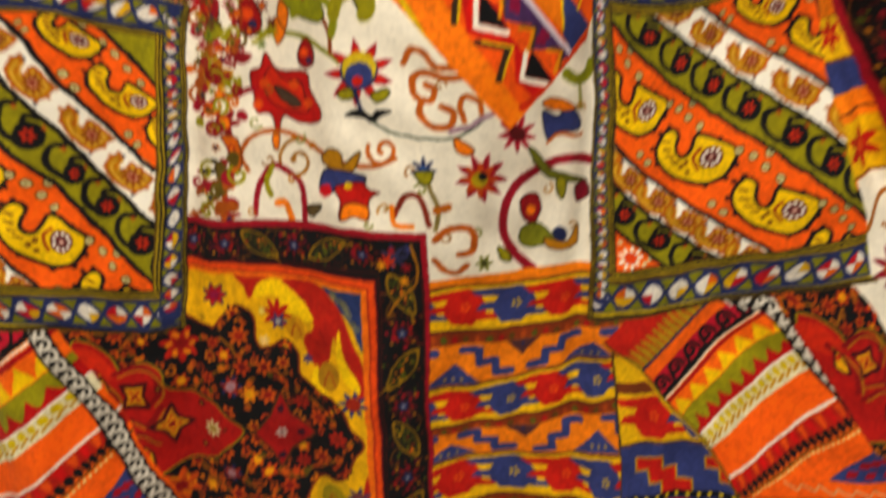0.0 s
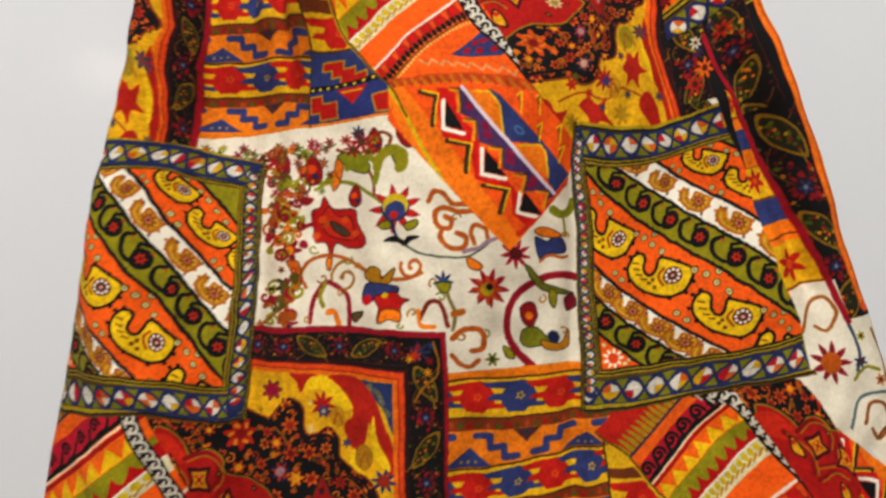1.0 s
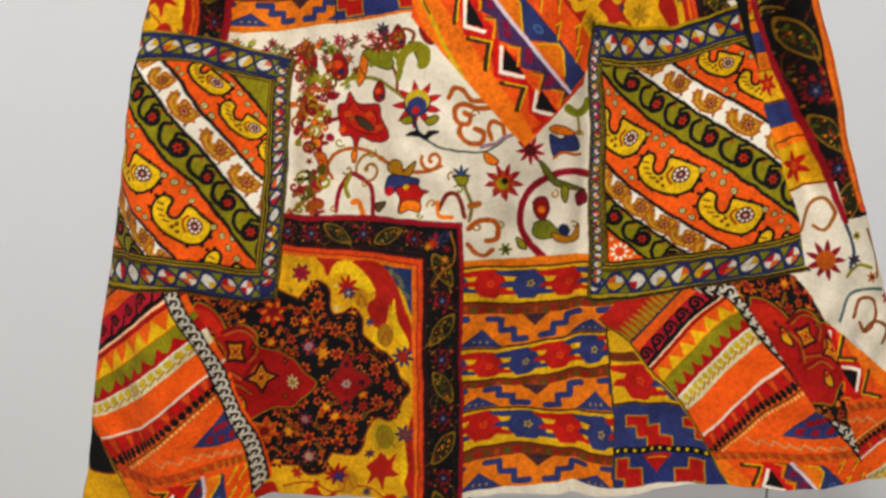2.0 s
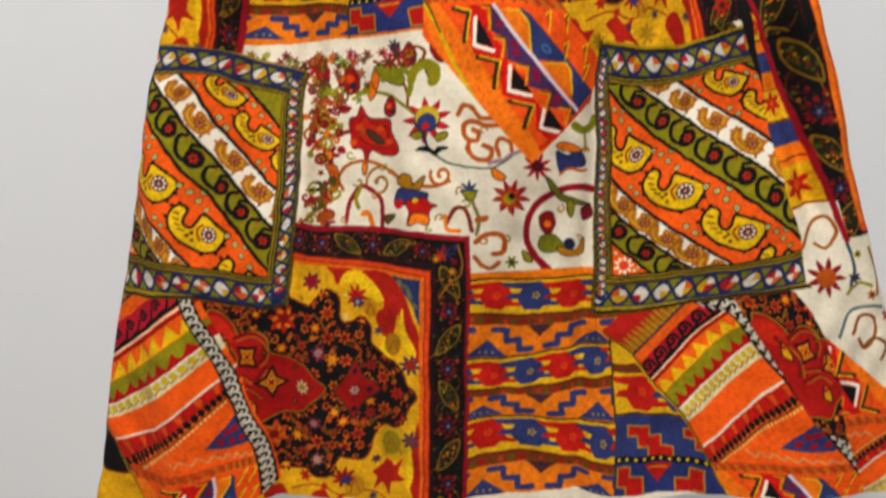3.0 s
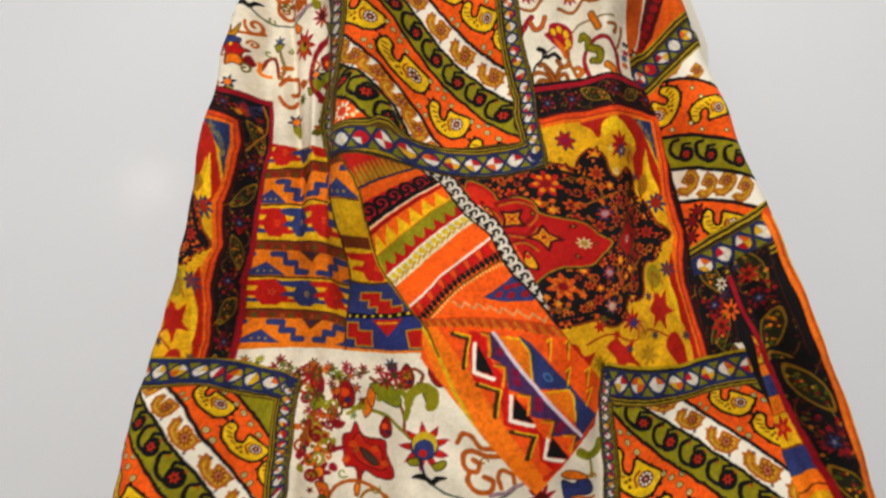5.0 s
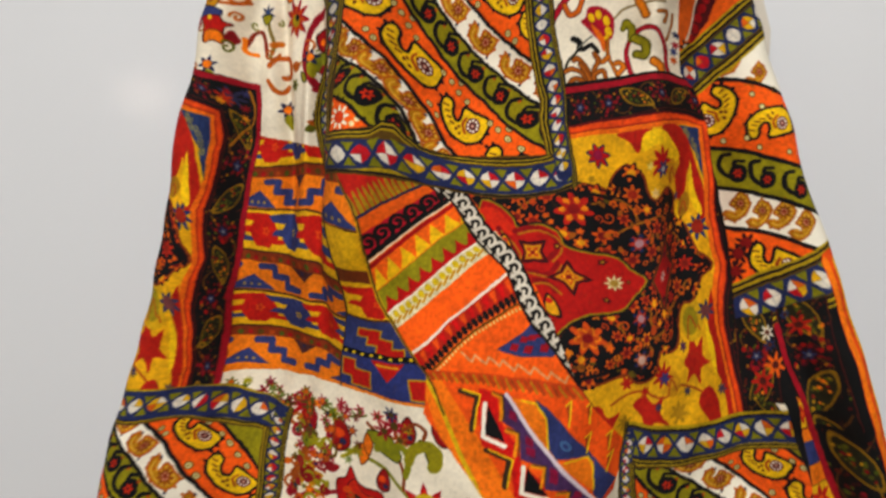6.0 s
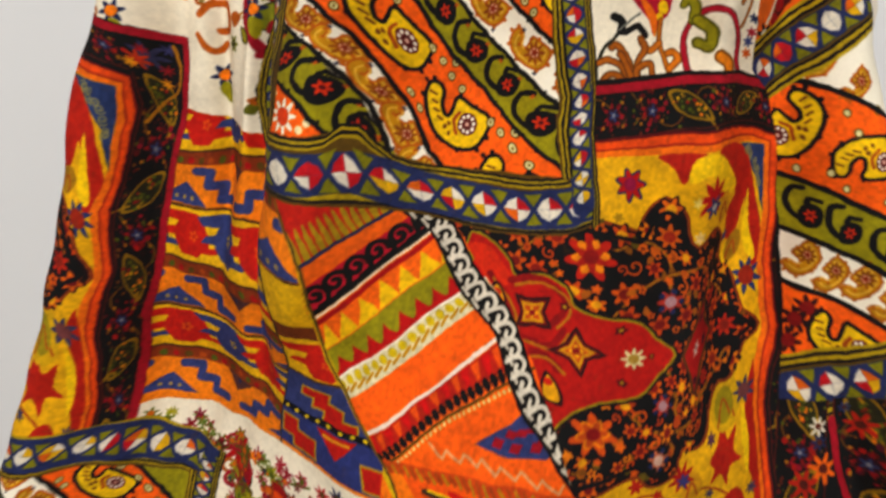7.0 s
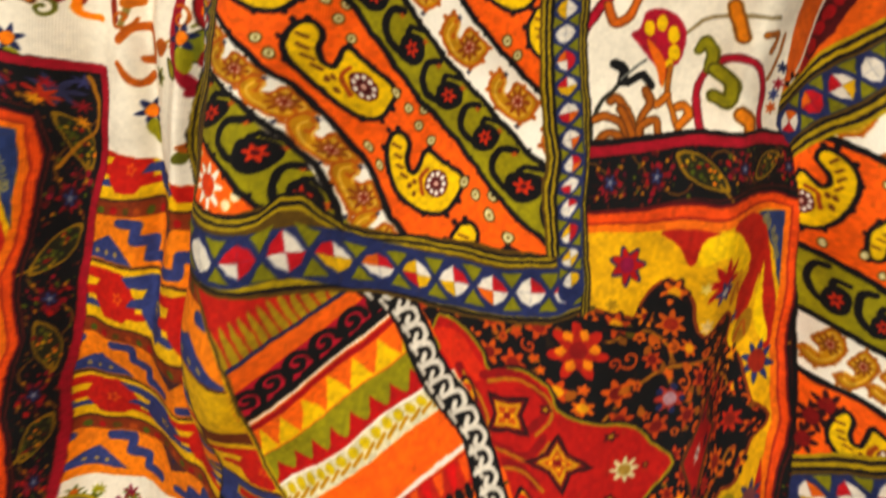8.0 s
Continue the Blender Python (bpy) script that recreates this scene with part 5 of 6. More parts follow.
    stem([(745, 178), (742, 205), (765, 226), (795, 222), (800, 200), (780, 190)], 0.0030, tan)
    stem([(820, 215), (812, 190), (822, 172), (845, 180), (850, 200)], 0.0026, tan)
    stem([(795, 232), (830, 225), (850, 210), (875, 200)], 0.0024, tone("a88a94"))
    dab([(800, 245), (815, 250), (835, 265), (822, 275), (806, 268)], AMBER)
    # half flower under the strip's tip, blue iris
    flower(m, 910, 235, 36, 9, tone("a3283a"), tone("5e1820"), 0.4, 0.3, 0.2, True)
    dab([(958, 195), (985, 205), (1005, 188), (1022, 200), (1028, 225), (1010, 232), (985, 232), (968, 248), (958, 225)], BLUE)
    dab([(955, 180), (975, 172), (1000, 178), (1018, 190), (1000, 196), (970, 192)], AMBER)
    stem([(965, 250), (985, 236), (1015, 240), (1030, 238)], 0.0018, tan)
    stem([(1000, 130), (1020, 140), (1040, 130), (1048, 110)], 0.0050, green)
    stem([(1025, 145), (1028, 190)], 0.0014, green)
    # spiral stem with star flower
    stem([(440, 300), (430, 270), (450, 240), (490, 232), (530, 245), (565, 265), (600, 285), (660, 292), (700, 280)], 0.0024, tan)
    curl(m, 525, 285, 38, 90, 0.0024, tone("a8783a"), -1, 1.2)
    curl(m, 680, 265, 28, 20, 0.0026, tan, -1, 1.2)
    dab([(585, 262), (605, 270), (610, 290), (640, 265), (632, 295), (615, 305), (590, 300), (570, 280)], OCHRE)
    dab([(575, 300), (600, 300), (630, 305), (650, 312), (640, 330), (600, 335), (585, 340), (568, 335)], BLUE)
    dab([(595, 330), (640, 322), (655, 335), (674, 340), (655, 352), (655, 385), (630, 380), (605, 385), (605, 355)], tone("b8361e"))
    dab([(610, 362), (632, 356), (655, 366), (652, 386), (630, 380), (608, 386)], AMBER)
    disc(m, 618, 328, 7, tone("d8b84a"), 7)
    disc(m, 578, 335, 12, tone("c02a3a"), 7)
    # arch of crimson stems by the left
    stem([(455, 380), (458, 330), (480, 294), (510, 305), (535, 330), (540, 395)], 0.0032, tone("9a2838"))
    stem([(480, 294), (470, 320), (478, 345)], 0.0030, OLIVE)
    stem([(490, 360), (505, 362), (515, 390)], 0.0040, AMBER)
    dab([(545, 365), (570, 360), (560, 380), (550, 385)], tone("6a5a3a"))
    stem([(362, 300), (385, 300), (392, 288), (380, 282)], 0.0024, BLACK)
    stem([(388, 292), (410, 300)], 0.0024, BLACK)
    for a, b in (((352, 340), (395, 320)), ((356, 375), (390, 345)), ((400, 380), (396, 330)), ((352, 330), (380, 330))):
        stem([a, ((a[0] + b[0]) / 2 + 6, (a[1] + b[1]) / 2 - 8), b], 0.0030, tone("9a5a2a"))
    stem([(395, 320), (405, 345), (404, 390)], 0.0034, RUST)
    flower(m, 402, 218, 28, 6, tone("8e2a30"), AMBER, 0.4)
    dab([(398, 240), (425, 245), (430, 290), (410, 310), (412, 270)], tone("c8702a"))
    stem([(355, 215), (380, 180), (420, 165), (450, 160)], 0.0026, tone("9a2838"))
    stem([(430, 0), (428, 60), (420, 120)], 0.0016, tone("9a4a30"))
    rng = random.Random(77)
    for i in range(84 if dense else 0):
        x, y = rng.uniform(345, 432), rng.uniform(-30, 385)
        c = rng.choice([tone("a8602a"), tone("8e2a30"), OLIVE, tone("c8702a"), tone("6a5a2a"), tone("9a2838")])
        if i % 3 == 0:
            curl(m, x, y, rng.uniform(10, 20), rng.uniform(0, 360), 0.0024, c, rng.choice([1, -1]), 1.1)
        elif i % 3 == 1:
            leaf(m, x, y, rng.uniform(16, 34), rng.uniform(0, 360), c, None, 0.42)
        else:
            flower(m, x, y, rng.uniform(6, 13), 5, c, rng.choice([None, AMBER, NAVY]), 0.4, 0.3, rng.uniform(0, 6), True)
    for i in range(20):
        x, y = rng.uniform(430, 1030), rng.uniform(150, 470)
        curl(m, x, y, rng.uniform(8, 13), rng.uniform(0, 360), 0.0013, rng.choice([tone("b8823a"), tone("9a6a3a"), tone("8a8a4a")]), rng.choice([1, -1]), 0.8)
    # thistle, round red flower
    stem([(770, 408), (775, 375), (762, 340), (755, 320)], 0.0022, tone("8a7a4a"))
    stem([(700, 380), (715, 350), (735, 345), (748, 360), (760, 400)], 0.0026, tone("8a3a2a"))
    stem([(695, 365), (700, 395), (730, 400)], 0.0026, AMBER)
    stem([(772, 375), (790, 370)], 0.0040, tone("b8702a"))
    flower(m, 750, 300, 24, 7, NAVY, tone("3a5a8a"), 0.3, 0.35, 0.2, True)
    dab([(735, 305), (766, 305), (758, 325), (744, 325)], OLIVE)
    flower(m, 848, 314, 46, 9, tone("9a2436"), None, 0, 0.28, 0.1, True)
    flower(m, 845, 318, 34, 8, tone("b8551c"), tone("a8942a"), 0.42, 0.25)
    disc(m, 850, 312, 8, BLACK, 7)
    # curls below, and the great crimson ring with its leaves
    stem([(770, 425), (790, 408), (820, 405), (835, 420), (832, 445), (810, 450)], 0.0034, tan)
    stem([(768, 460), (785, 480), (805, 485), (822, 470)], 0.0030, tan)
    flower(m, 852, 468, 16, 6, tone("7a7a3a"), tone("4a4a2a"), 0.4)
    stem([(940, 482), (905, 450), (885, 415), (886, 370), (910, 325), (950, 295), (1000, 278), (1050, 282)], 0.0044, tone("9a2838"))
    stem([(925, 482), (928, 470), (910, 455)], 0.0030, tone("9a2838"))
    dab([(930, 260), (950, 270), (968, 295), (1000, 305), (1040, 318), (990, 318), (955, 305)], tone("7a7a34"))
    dab([(985, 310), (998, 318), (992, 350), (980, 335)], OLIVE)
    dab([(915, 355), (940, 340), (952, 365), (940, 392), (922, 385)], tone("9a2a30"))
    disc(m, 934, 370, 9, AMBER, 7)
    dab([(920, 400), (950, 395), (985, 430), (960, 432), (930, 440), (912, 425)], tone("8a8a3a"))
    dab([(960, 420), (1000, 425), (1022, 395), (1020, 430), (990, 442), (965, 438)], tone("c08a2a"))
    disc(m, 986, 412, 14, NAVY, 7)
    dab([(1015, 330), (1038, 320), (1042, 345), (1020, 355)], tone("8e2a3a"))
    dab([(875, 440), (895, 450), (900, 465), (882, 462)], OLIVE)


def upper_blossoms(m):
    """Lotus, vines and leaves beside the upper panel."""
    def stem(pts, width, colour):
        stroke(m, curve(pts, False, 6), width * 1.05, colour * 0.6)
        stroke(m, curve(pts, False, 6), width * 0.68, colour)
    tan, rose = tone("b8742a"), tone("b03040")
    stem([(1215, 60), (1260, 35), (1320, 28), (1375, 30)], 0.0014, tone("a8946a"))
    fill(m, curve([(1112, 62), (1128, 50), (1140, 25), (1165, 16), (1195, 28), (1216, 55), (1212, 90), (1200, 112), (1188, 120), (1170, 150), (1160, 120), (1140, 95)], True, 5), tone("a83040"))
    for x, y, r in ((1146, 50, 11), (1170, 42, 11), (1192, 62, 12), (1194, 92, 12), (1184, 112, 8)):
        disc(m, x, y, r, tone("e0bc1e"), 10, 1.25)
    fill(m, curve([(1140, 70), (1162, 84), (1178, 115), (1172, 155), (1160, 120)], True, 4), tone("d8781e"))
    disc(m, 1170, 72, 10, rose, 9)
    stem([(1186, 120), (1182, 165), (1192, 205), (1206, 252)], 0.0030, tan)
    stem([(1182, 170), (1160, 185), (1142, 165)], 0.0040, tone("d08026"))
    stem([(1200, 225), (1222, 205), (1214, 190), (1200, 192)], 0.0042, tone("d08026"))
    stem([(1100, 118), (1090, 150), (1062, 180), (1048, 215), (1045, 250)], 0.0018, tone("3a3a30"))
    stem([(1085, 112), (1100, 122), (1098, 142)], 0.0042, BLACK)
    stem([(1108, 145), (1135, 132), (1152, 152)], 0.0034, BLACK)
    stem([(1095, 140), (1120, 118), (1140, 105)], 0.0013, tone("8a8a80"))
    for pts in ([(1120, 255), (1112, 205), (1090, 172), (1078, 178)], [(1110, 255), (1098, 218), (1070, 205), (1052, 212)], [(1128, 255), (1132, 210), (1150, 180), (1140, 160)], [(1124, 255), (1130, 225), (1158, 212), (1162, 238)], [(1105, 255), (1085, 235), (1066, 240), (1055, 258)], [(1118, 255), (1110, 220), (1096, 190)]):
        stem(pts, 0.0040, tone("a8661e"))
    stem([(1244, 256), (1236, 200), (1246, 150), (1275, 115), (1310, 104), (1340, 120), (1352, 160), (1346, 210), (1350, 240)], 0.0034, rose)
    stem([(1266, 125), (1272, 95), (1258, 75), (1246, 86)], 0.0054, OLIVE)
    stem([(1275, 125), (1300, 150), (1292, 180), (1270, 172)], 0.0062, OLIVE)
    stem([(1306, 10), (1312, 40), (1316, 66)], 0.0058, tone("d88a1e"))
    stem([(1310, 200), (1326, 215), (1322, 252)], 0.0068, tone("d88a1e"))
    stem([(1360, 90), (1372, 60), (1350, 60)], 0.0030, tan)
    stem([(1360, 140), (1378, 100), (1390, 60)], 0.0020, tan)
    stem([(1036, 50), (1060, 15), (1085, -10)], 0.0046, rose)
    stem([(1075, 10), (1085, 40), (1110, 30), (1130, -5)], 0.0042, tone("c8702a"))
    for x, y, c in ((1372, 195, tone("c8601c")), (1376, 170, BLUE), (1384, 150, CRIMSON), (1390, 120, NAVY)):
        flower(m, x, y, 13, 6, c, None, 0, 0.3, 0.4, True)
    # what goes on above
    for x, y in ((1240, -70), (1090, -95), (1340, -90)):
        flower(m, x, y, 36, 9, tone("a83040"), tone("c8902a"), 0.5, 0.3, 0.2, True)
        stem([(x - 50, y + 40), (x, y + 60), (x + 50, y + 20)], 0.0026, tan)


def cloth_print():
    canvas[:] = CREAM
    blossoms(warp(CREAM_LOWER))
    for x, z, sx in ((-0.426, 1.597, 0.82), (-0.26, 0.790, 1.0)):
        blossoms(quad((x, z), (x + 0.346 * sx, z), (x + 0.346 * sx, z + 0.36), (x, z + 0.36), 1000, -1000), sx == 1.0)
    clip_to([(0.0, 1.425), (0.22, 1.425), (0.20, 1.62), (-0.05, 1.62)])
    fill(plain, [(-0.05, 1.40), (0.25, 1.40), (0.25, 1.65), (-0.05, 1.65)], CREAM)
    upper_blossoms(warp(CREAM_UPPER))
    rng = random.Random(5)
    clip_to([(-0.32, 1.62), (-0.32, 1.43), (-0.216, 1.418), (-0.216, 1.386), (-0.12, 1.38), (-0.12, 1.62)])
    for i in range(34):
        x, z = rng.uniform(-0.275, -0.14), rng.uniform(1.39, 1.58)
        c = rng.choice([tone("a8602a"), tone("8e2a30"), OLIVE, tone("6a6a2a"), tone("9a2838"), tone("b8682a")])
        if i % 2:
            curl(plain, x, z, rng.uniform(0.004, 0.008), rng.uniform(0, 360), 0.0017, c, rng.choice([1, -1]), 1.1)
        else:
            leaf(plain, x, z, rng.uniform(0.006, 0.012), rng.uniform(0, 360), c, None, 0.4)
    for x, z in ((-0.192, 1.408), (-0.250, 1.440), (-0.170, 1.45)):
        flower(plain, x, z, 0.008, 6, NAVY, AMBER, 0.45, 0.3, 0.3, True)
        leaf(plain, x, z - 0.004, 0.014, -70, OLIVE, None, 0.3)
    clip_mask[0] = None
    # kilims
    kilim_panel(warp(KILIM_LOWER), [(-0.020, 0.994), (0.121, 0.995), (0.242, 0.998), (0.30, 0.801), (0.21, 0.790), (-0.020, 0.775)], 3, 0.134)
    m = warp(KILIM_SIDE)
    kilim_panel(m, [(-0.240, 1.388), (-0.135, 1.374), (-0.021, 1.378)] + list(bent(m, [(0.19, -0.2100), (0.106, -0.2110), (0.0, -0.2140), (-0.02, -0.2140)], False)), 3, 0.106)
    kilim_panel(quad((-0.50, 0.945), (-0.295, 0.952), (-0.285, 0.740), (-0.49, 0.725), 0.205, -0.209), [(-0.45, 0.92), (-0.30, 0.92), (-0.28, 0.735), (-0.45, 0.727)], 3, 0.085)
    rng = random.Random(8)
    for i in range(84):
        x = rng.uniform(-0.245, -0.10)
        z = 1.1765 + rng.uniform(-0.013, 0.003) if i < 46 else 1.155 + rng.uniform(-0.022, 0.014)
        flower(plain, x, z, rng.uniform(0.003, 0.0058), 6, rng.choice([CRIMSON, MOSS, tone("8a2a40"), tone("6a7a3a"), MAROON, OLIVE]), rng.choice([None, MOSS, tone("c8702a")]), 0.4, 0.4, rng.uniform(0, 6), True)
    # rugs
    m = warp(RUG_LOWER)
    rug_panel(m, bent(m, [(60, 330), (330, 350), (560, 363), (841, 382), (835, 620), (835, 950), (60, 950)], True), 2, 11)
    m = warp(RUG_SIDE)
    rug_panel(m, bent(m, [(640, 366), (770, 374), (842, 381), (840, 620), (838, 950), (640, 950)], True), 2, 12)
    # upper rug: black sliver right of its orange line paints the seam fold's shade
    m = warp(RUG_UPPER)
    rug_panel(m, list(bent(m, [(330, 346), (525, 356), (790, 374), (790, 650), (788, 800)], False)) + [(0.222, 1.172), (0.082, 1.170), (-0.019, 1.282), (-0.058, 1.361)], 2, 13)
    # strips
    m = warp(STRIP_UPPER)
    strip(m, list(bent(m, [(0, -1.2), (0, 0), (0, 1), (0, 1.2)], False)) + [(-0.048, 1.190), (0.043, 1.089), (0.089, 1.139), (0.097, 1.170), (0.059, 1.216)] + list(bent(m, [(1.12, 1.3), (1.12, 0), (1.12, -1.2)], False)), 4)
    for rows in (STRIP_RIGHT, STRIP_LEFT):
        m = warp(rows)
        strip(m, bent(m, [(0, -1.2), (0, 0), (0, 1), (0, 2.6), (1.12, 2.6), (1.12, 1), (1.12, 0), (1.12, -1.2)], True), 4)
    # pieces past the right-hand chain: a corner of rug, and a strip turned about
    rug_panel(warp(RUG_CORNER), [(0.203, 0.997), (0.264, 0.984), (0.278, 0.969), (0.292, 0.944), (0.313, 0.899), (0.330, 0.850), (0.291, 0.869), (0.223, 0.969)], 2, 14)
    # mango panels
    mango_panel(MANGO_LEFT, 1, 21)
    mango_panel(MANGO_RIGHT, 1, 22, 0.0150)
    mango_panel(MANGO_UPPER, 1, 23)
    side_panel()


# -- the side gore with its own run of the same print, in print units, y down --
def side_panel():
    m = warp(GORE_UPPER)
    gold = tone("b09a2c")
    seam = [(1196, -60), (1196, 60), (1202, 130), (1236, 158), (1250, 200), (1262, 300), (1280, 420), (1300, 560), (1304, 640), (1312, 706), (1392, 714), (1410, 780)]
    clip_to(bent(m, seam + [(1440, 900), (1700, 900), (1700, -60)], True), 5)
    fill(m, seam + [(1440, 900), (1700, 900), (1700, -60)], BLACK)
    # a piece of strip at the top
    fill(m, [(1190, -60), (1340, -60), (1330, 20), (1200, 110)], tone("d8701c"))
    fill(m, [(1190, -60), (1262, -60), (1236, 20), (1206, 70), (1190, 60)], tone("c86a1c"))
    fill(m, [(1246, -60), (1290, -60), (1262, 30), (1226, 76), (1228, 50)], tone("5a1420"))
    for i in range(7):
        curl(m, 1272 - 7 * i, -50 + 19 * i, 8, 40 * i, 0.0026, tone("a02a30"))
    stroke(m, [(1246, -60), (1228, 40), (1216, 70)], 0.0020, tone("d8cfc0"))
    flower(m, 1215, 84, 16, 6, BLACK, tone("c8c0b0"), 0.45, 0.3)
    # slanting bands
    for top, foot, col in (([(1200, 160), (1400, 40)], [(1230, 142), (1310, 142), (1460, 190)], WHITE), ([(1230, 142), (1310, 142), (1460, 190)], [(1250, 262), (1340, 272), (1500, 318)], ORANGE), ([(1250, 262), (1340, 272), (1500, 318)], [(1270, 332), (1360, 345), (1520, 400)], OLIVE), ([(1270, 332), (1360, 345), (1520, 400)], [(1285, 402), (1380, 418), (1540, 475)], WHITE), ([(1285, 402), (1380, 418), (1540, 475)], [(1300, 560), (1400, 530), (1560, 470)], ORANGE)):
        fill(m, top + foot[::-1], col)
    for x, y in ((1292, 112), (1340, 132), (1250, 130)):
        small_mango(sub(m, x, y, 2500), 0, 0, 0.017, OCHRE, tone("b5682a"), 100, -1)
    mango(sub(m, 1268, 200, 2500), 0, 0, 0.036, 150, 1)
    mango(sub(m, 1366, 218, 2500), 0, 0, 0.034, 20, 1)
    for x, y in ((1330, 168), (1345, 190), (1320, 245), (1280, 250), (1345, 260), (1400, 268), (1372, 160)):
        disc(m, x, y, 6, MUD, 8)
        disc(m, x, y, 4.2, tone("d8cfa0"), 8)
    for x, y in ((1296, 300), (1350, 310), (1412, 330), (1470, 350)):
        hook(sub(m, x, y, 2500), 0, 0, 0.019, 180, -1)
    for x, y in ((1308, 365), (1348, 378), (1425, 398), (1388, 380)):
        small_mango(sub(m, x, y, 2500), 0, 0, 0.020, OCHRE, tone("a8682a"), 95, -1)
    mango(sub(m, 1376, 468, 2500), 0, 0, 0.038, 170, -1)
    for x, y in ((1318, 430), (1305, 450), (1300, 480)):
        flower(m, x, y, 20, 7, tone("3a1a1a"), tone("8a2a20"), 0.5, 0.3)
    for line in ([(1230, 142), (1310, 142), (1460, 190)], [(1250, 262), (1340, 272), (1500, 318)], [(1270, 332), (1360, 345), (1520, 400)], [(1285, 402), (1380, 418), (1540, 475)]):
        stroke(m, curve(line, False, 5), 0.0030, BLACK)
    # bead borders
    for a, b, wide, seed in (((1210, 138), (1400, -14), 0.0185, 5), ((1305, 552), (1520, 470), 0.0190, 6)):
        p = m(np.array([a, b], float))
        stroke(plain, p, wide * 1.9, MUD)
        bead_row(plain, p[0], p[1], wide, seed)
        d = (p[1] - p[0]) / np.hypot(*(p[1] - p[0]))
        nrm = np.array([-d[1], d[0]])
        for side in (-1, 1):
            for off, col, w in ((0.62, BLACK, 0.0014), (0.72, gold, 0.0020), (0.84, BLACK, 0.0012), (0.93, gold, 0.0018)):
                stroke(plain, p + nrm * side * wide * off, w, col)
    # dark flowered ground and the ends of kilim rows beside the crimson line
    low = warp(GORE_LOWER)
    dark = [(1300, 566), (1400, 545), (1475, 520), (1700, 500), (1700, 900), (1440, 900), (1410, 780), (1392, 714), (1312, 706), (1300, 620)]
    clip_to(bent(m, dark, True))
    flowered_border(m, (1335, 540), (1350, 720), 76, 31)
    flowered_border(m, (1420, 530), (1475, 740), 84, 33)
    flowered_border(m, (1475, 740), (1540, 960), 80, 34)
    for x, y, r, c in ((1362, 590, 16, tone("d0c8b8")), (1368, 612, 14, NAVY), (1378, 648, 24, tone("d8701c")), (1352, 676, 24, tone("b03a24")), (1425, 580, 22, tone("b03a20")), (1400, 560, 10, BLUE)):
        flower(m, x, y, r, 7, c, tone("5a2a14"), 0.3, 0.3, 0.4)
    clip_mask[0] = None
    border = list(low(np.array([(1352, 30), (1400, 170), (1445, 270), (1500, 425)], float))) + [(0.345, 1.036), (0.36, 1.24), (0.26, 1.24)]
    clip_to(border, 5)
    flowered_border(low, (1410, 60), (1462, 240), 92, 35)
    flowered_border(low, (1462, 240), (1512, 425), 76, 36)
    clip_to(bent(low, [(1330, 20), (1352, 30), (1400, 170), (1445, 270), (1500, 420), (1484, 370), (1404, 384), (1385, 310), (1362, 230), (1352, 160)], True), 5)
    fill(low, [(1300, 0), (1520, 0), (1520, 440), (1300, 440)], AMBER)
    for y, h, col in ((40, 44, tone("dfb51e")), (104, 40, BLUE), (140, 34, AMBER), (185, 56, tone("dfb51e")), (238, 46, BLUE), (272, 26, AMBER), (334, 76, tone("dfb51e"))):
        fill(low, [(1300, y - h / 2 + 18), (1520, y - h / 2 - 26), (1520, y + h / 2 - 26), (1300, y + h / 2 + 18)], col)
        stroke(low, [(1300, y + h / 2 + 18), (1520, y + h / 2 - 26)], 0.0014, tone("7a4418"))
    for x, y, r in ((1338, 48, 16), (1372, 184, 22), (1420, 330, 30)):
        flower(low, x, y, r, 6, RED, tone("d8683a"), 0.3, 0.3, 0.3, True)
    hole = list(bent(low, [(1470, 585), (1450, 520), (1425, 500), (1418, 430), (1404, 372), (1440, 364), (1484, 356), (1502, 420)], False)) + [(0.345, 1.036), (0.46, 1.00), (0.46, 0.84), (0.345, 0.90)]
    clip_to(hole, 5)
    fill(plain, hole, CREAM)
    flower(low, 1462, 492, 36, 9, tone("8e2436"), tone("b8661c"), 0.5, 0.3, 0.0, True)
    for pts, c in (([(1420, 440), (1436, 400), (1466, 385), (1482, 410), (1464, 440), (1444, 432)], tone("a86a2a")), ([(1500, 430), (1512, 470), (1506, 505)], tone("4a5a6a")), ([(1480, 600), (1500, 555), (1540, 540), (1568, 545)], tone("6a7a7a")), ([(1505, 590), (1520, 560), (1545, 560), (1550, 590), (1530, 620), (1515, 600)], tone("9a5a2a")), ([(1545, 440), (1560, 480), (1556, 520)], tone("9a6a3a")), ([(1525, 620), (1545, 600), (1570, 610), (1560, 640)], tone("8a5a2a")), ([(1500, 520), (1520, 500), (1545, 505)], OLIVE)):
        stroke(low, curve(pts, False, 6), 0.0026, c)
    for x, y, r, c in ((1512, 490, 12, NAVY), (1545, 520, 10, tone("b8682a")), (1520, 450, 9, OLIVE), (1580, 560, 14, tone("b8351c"))):
        flower(low, x, y, r, 6, c, tone("5a3a1a"), 0.35, 0.3, 0.3, True)
    clip_mask[0] = None
    line = low(np.array(curve([(1340, 6), (1362, 80), (1398, 172), (1442, 272), (1490, 400), (1500, 425)], False, 5)))
    stroke(plain, list(m(np.array([(1386, 580), (1402, 640)], float))) + list(line), 0.0044, CRIMSON)
    # the turned edge: orange and yellow
    edge = [(float(right_edge(z)), z) for z in (1.31, 1.27, 1.22, 1.16, 1.10, 1.045)]
    stroke(plain, [(x - 0.004, z) for x, z in edge], 0.0170, tone("d8641c"))
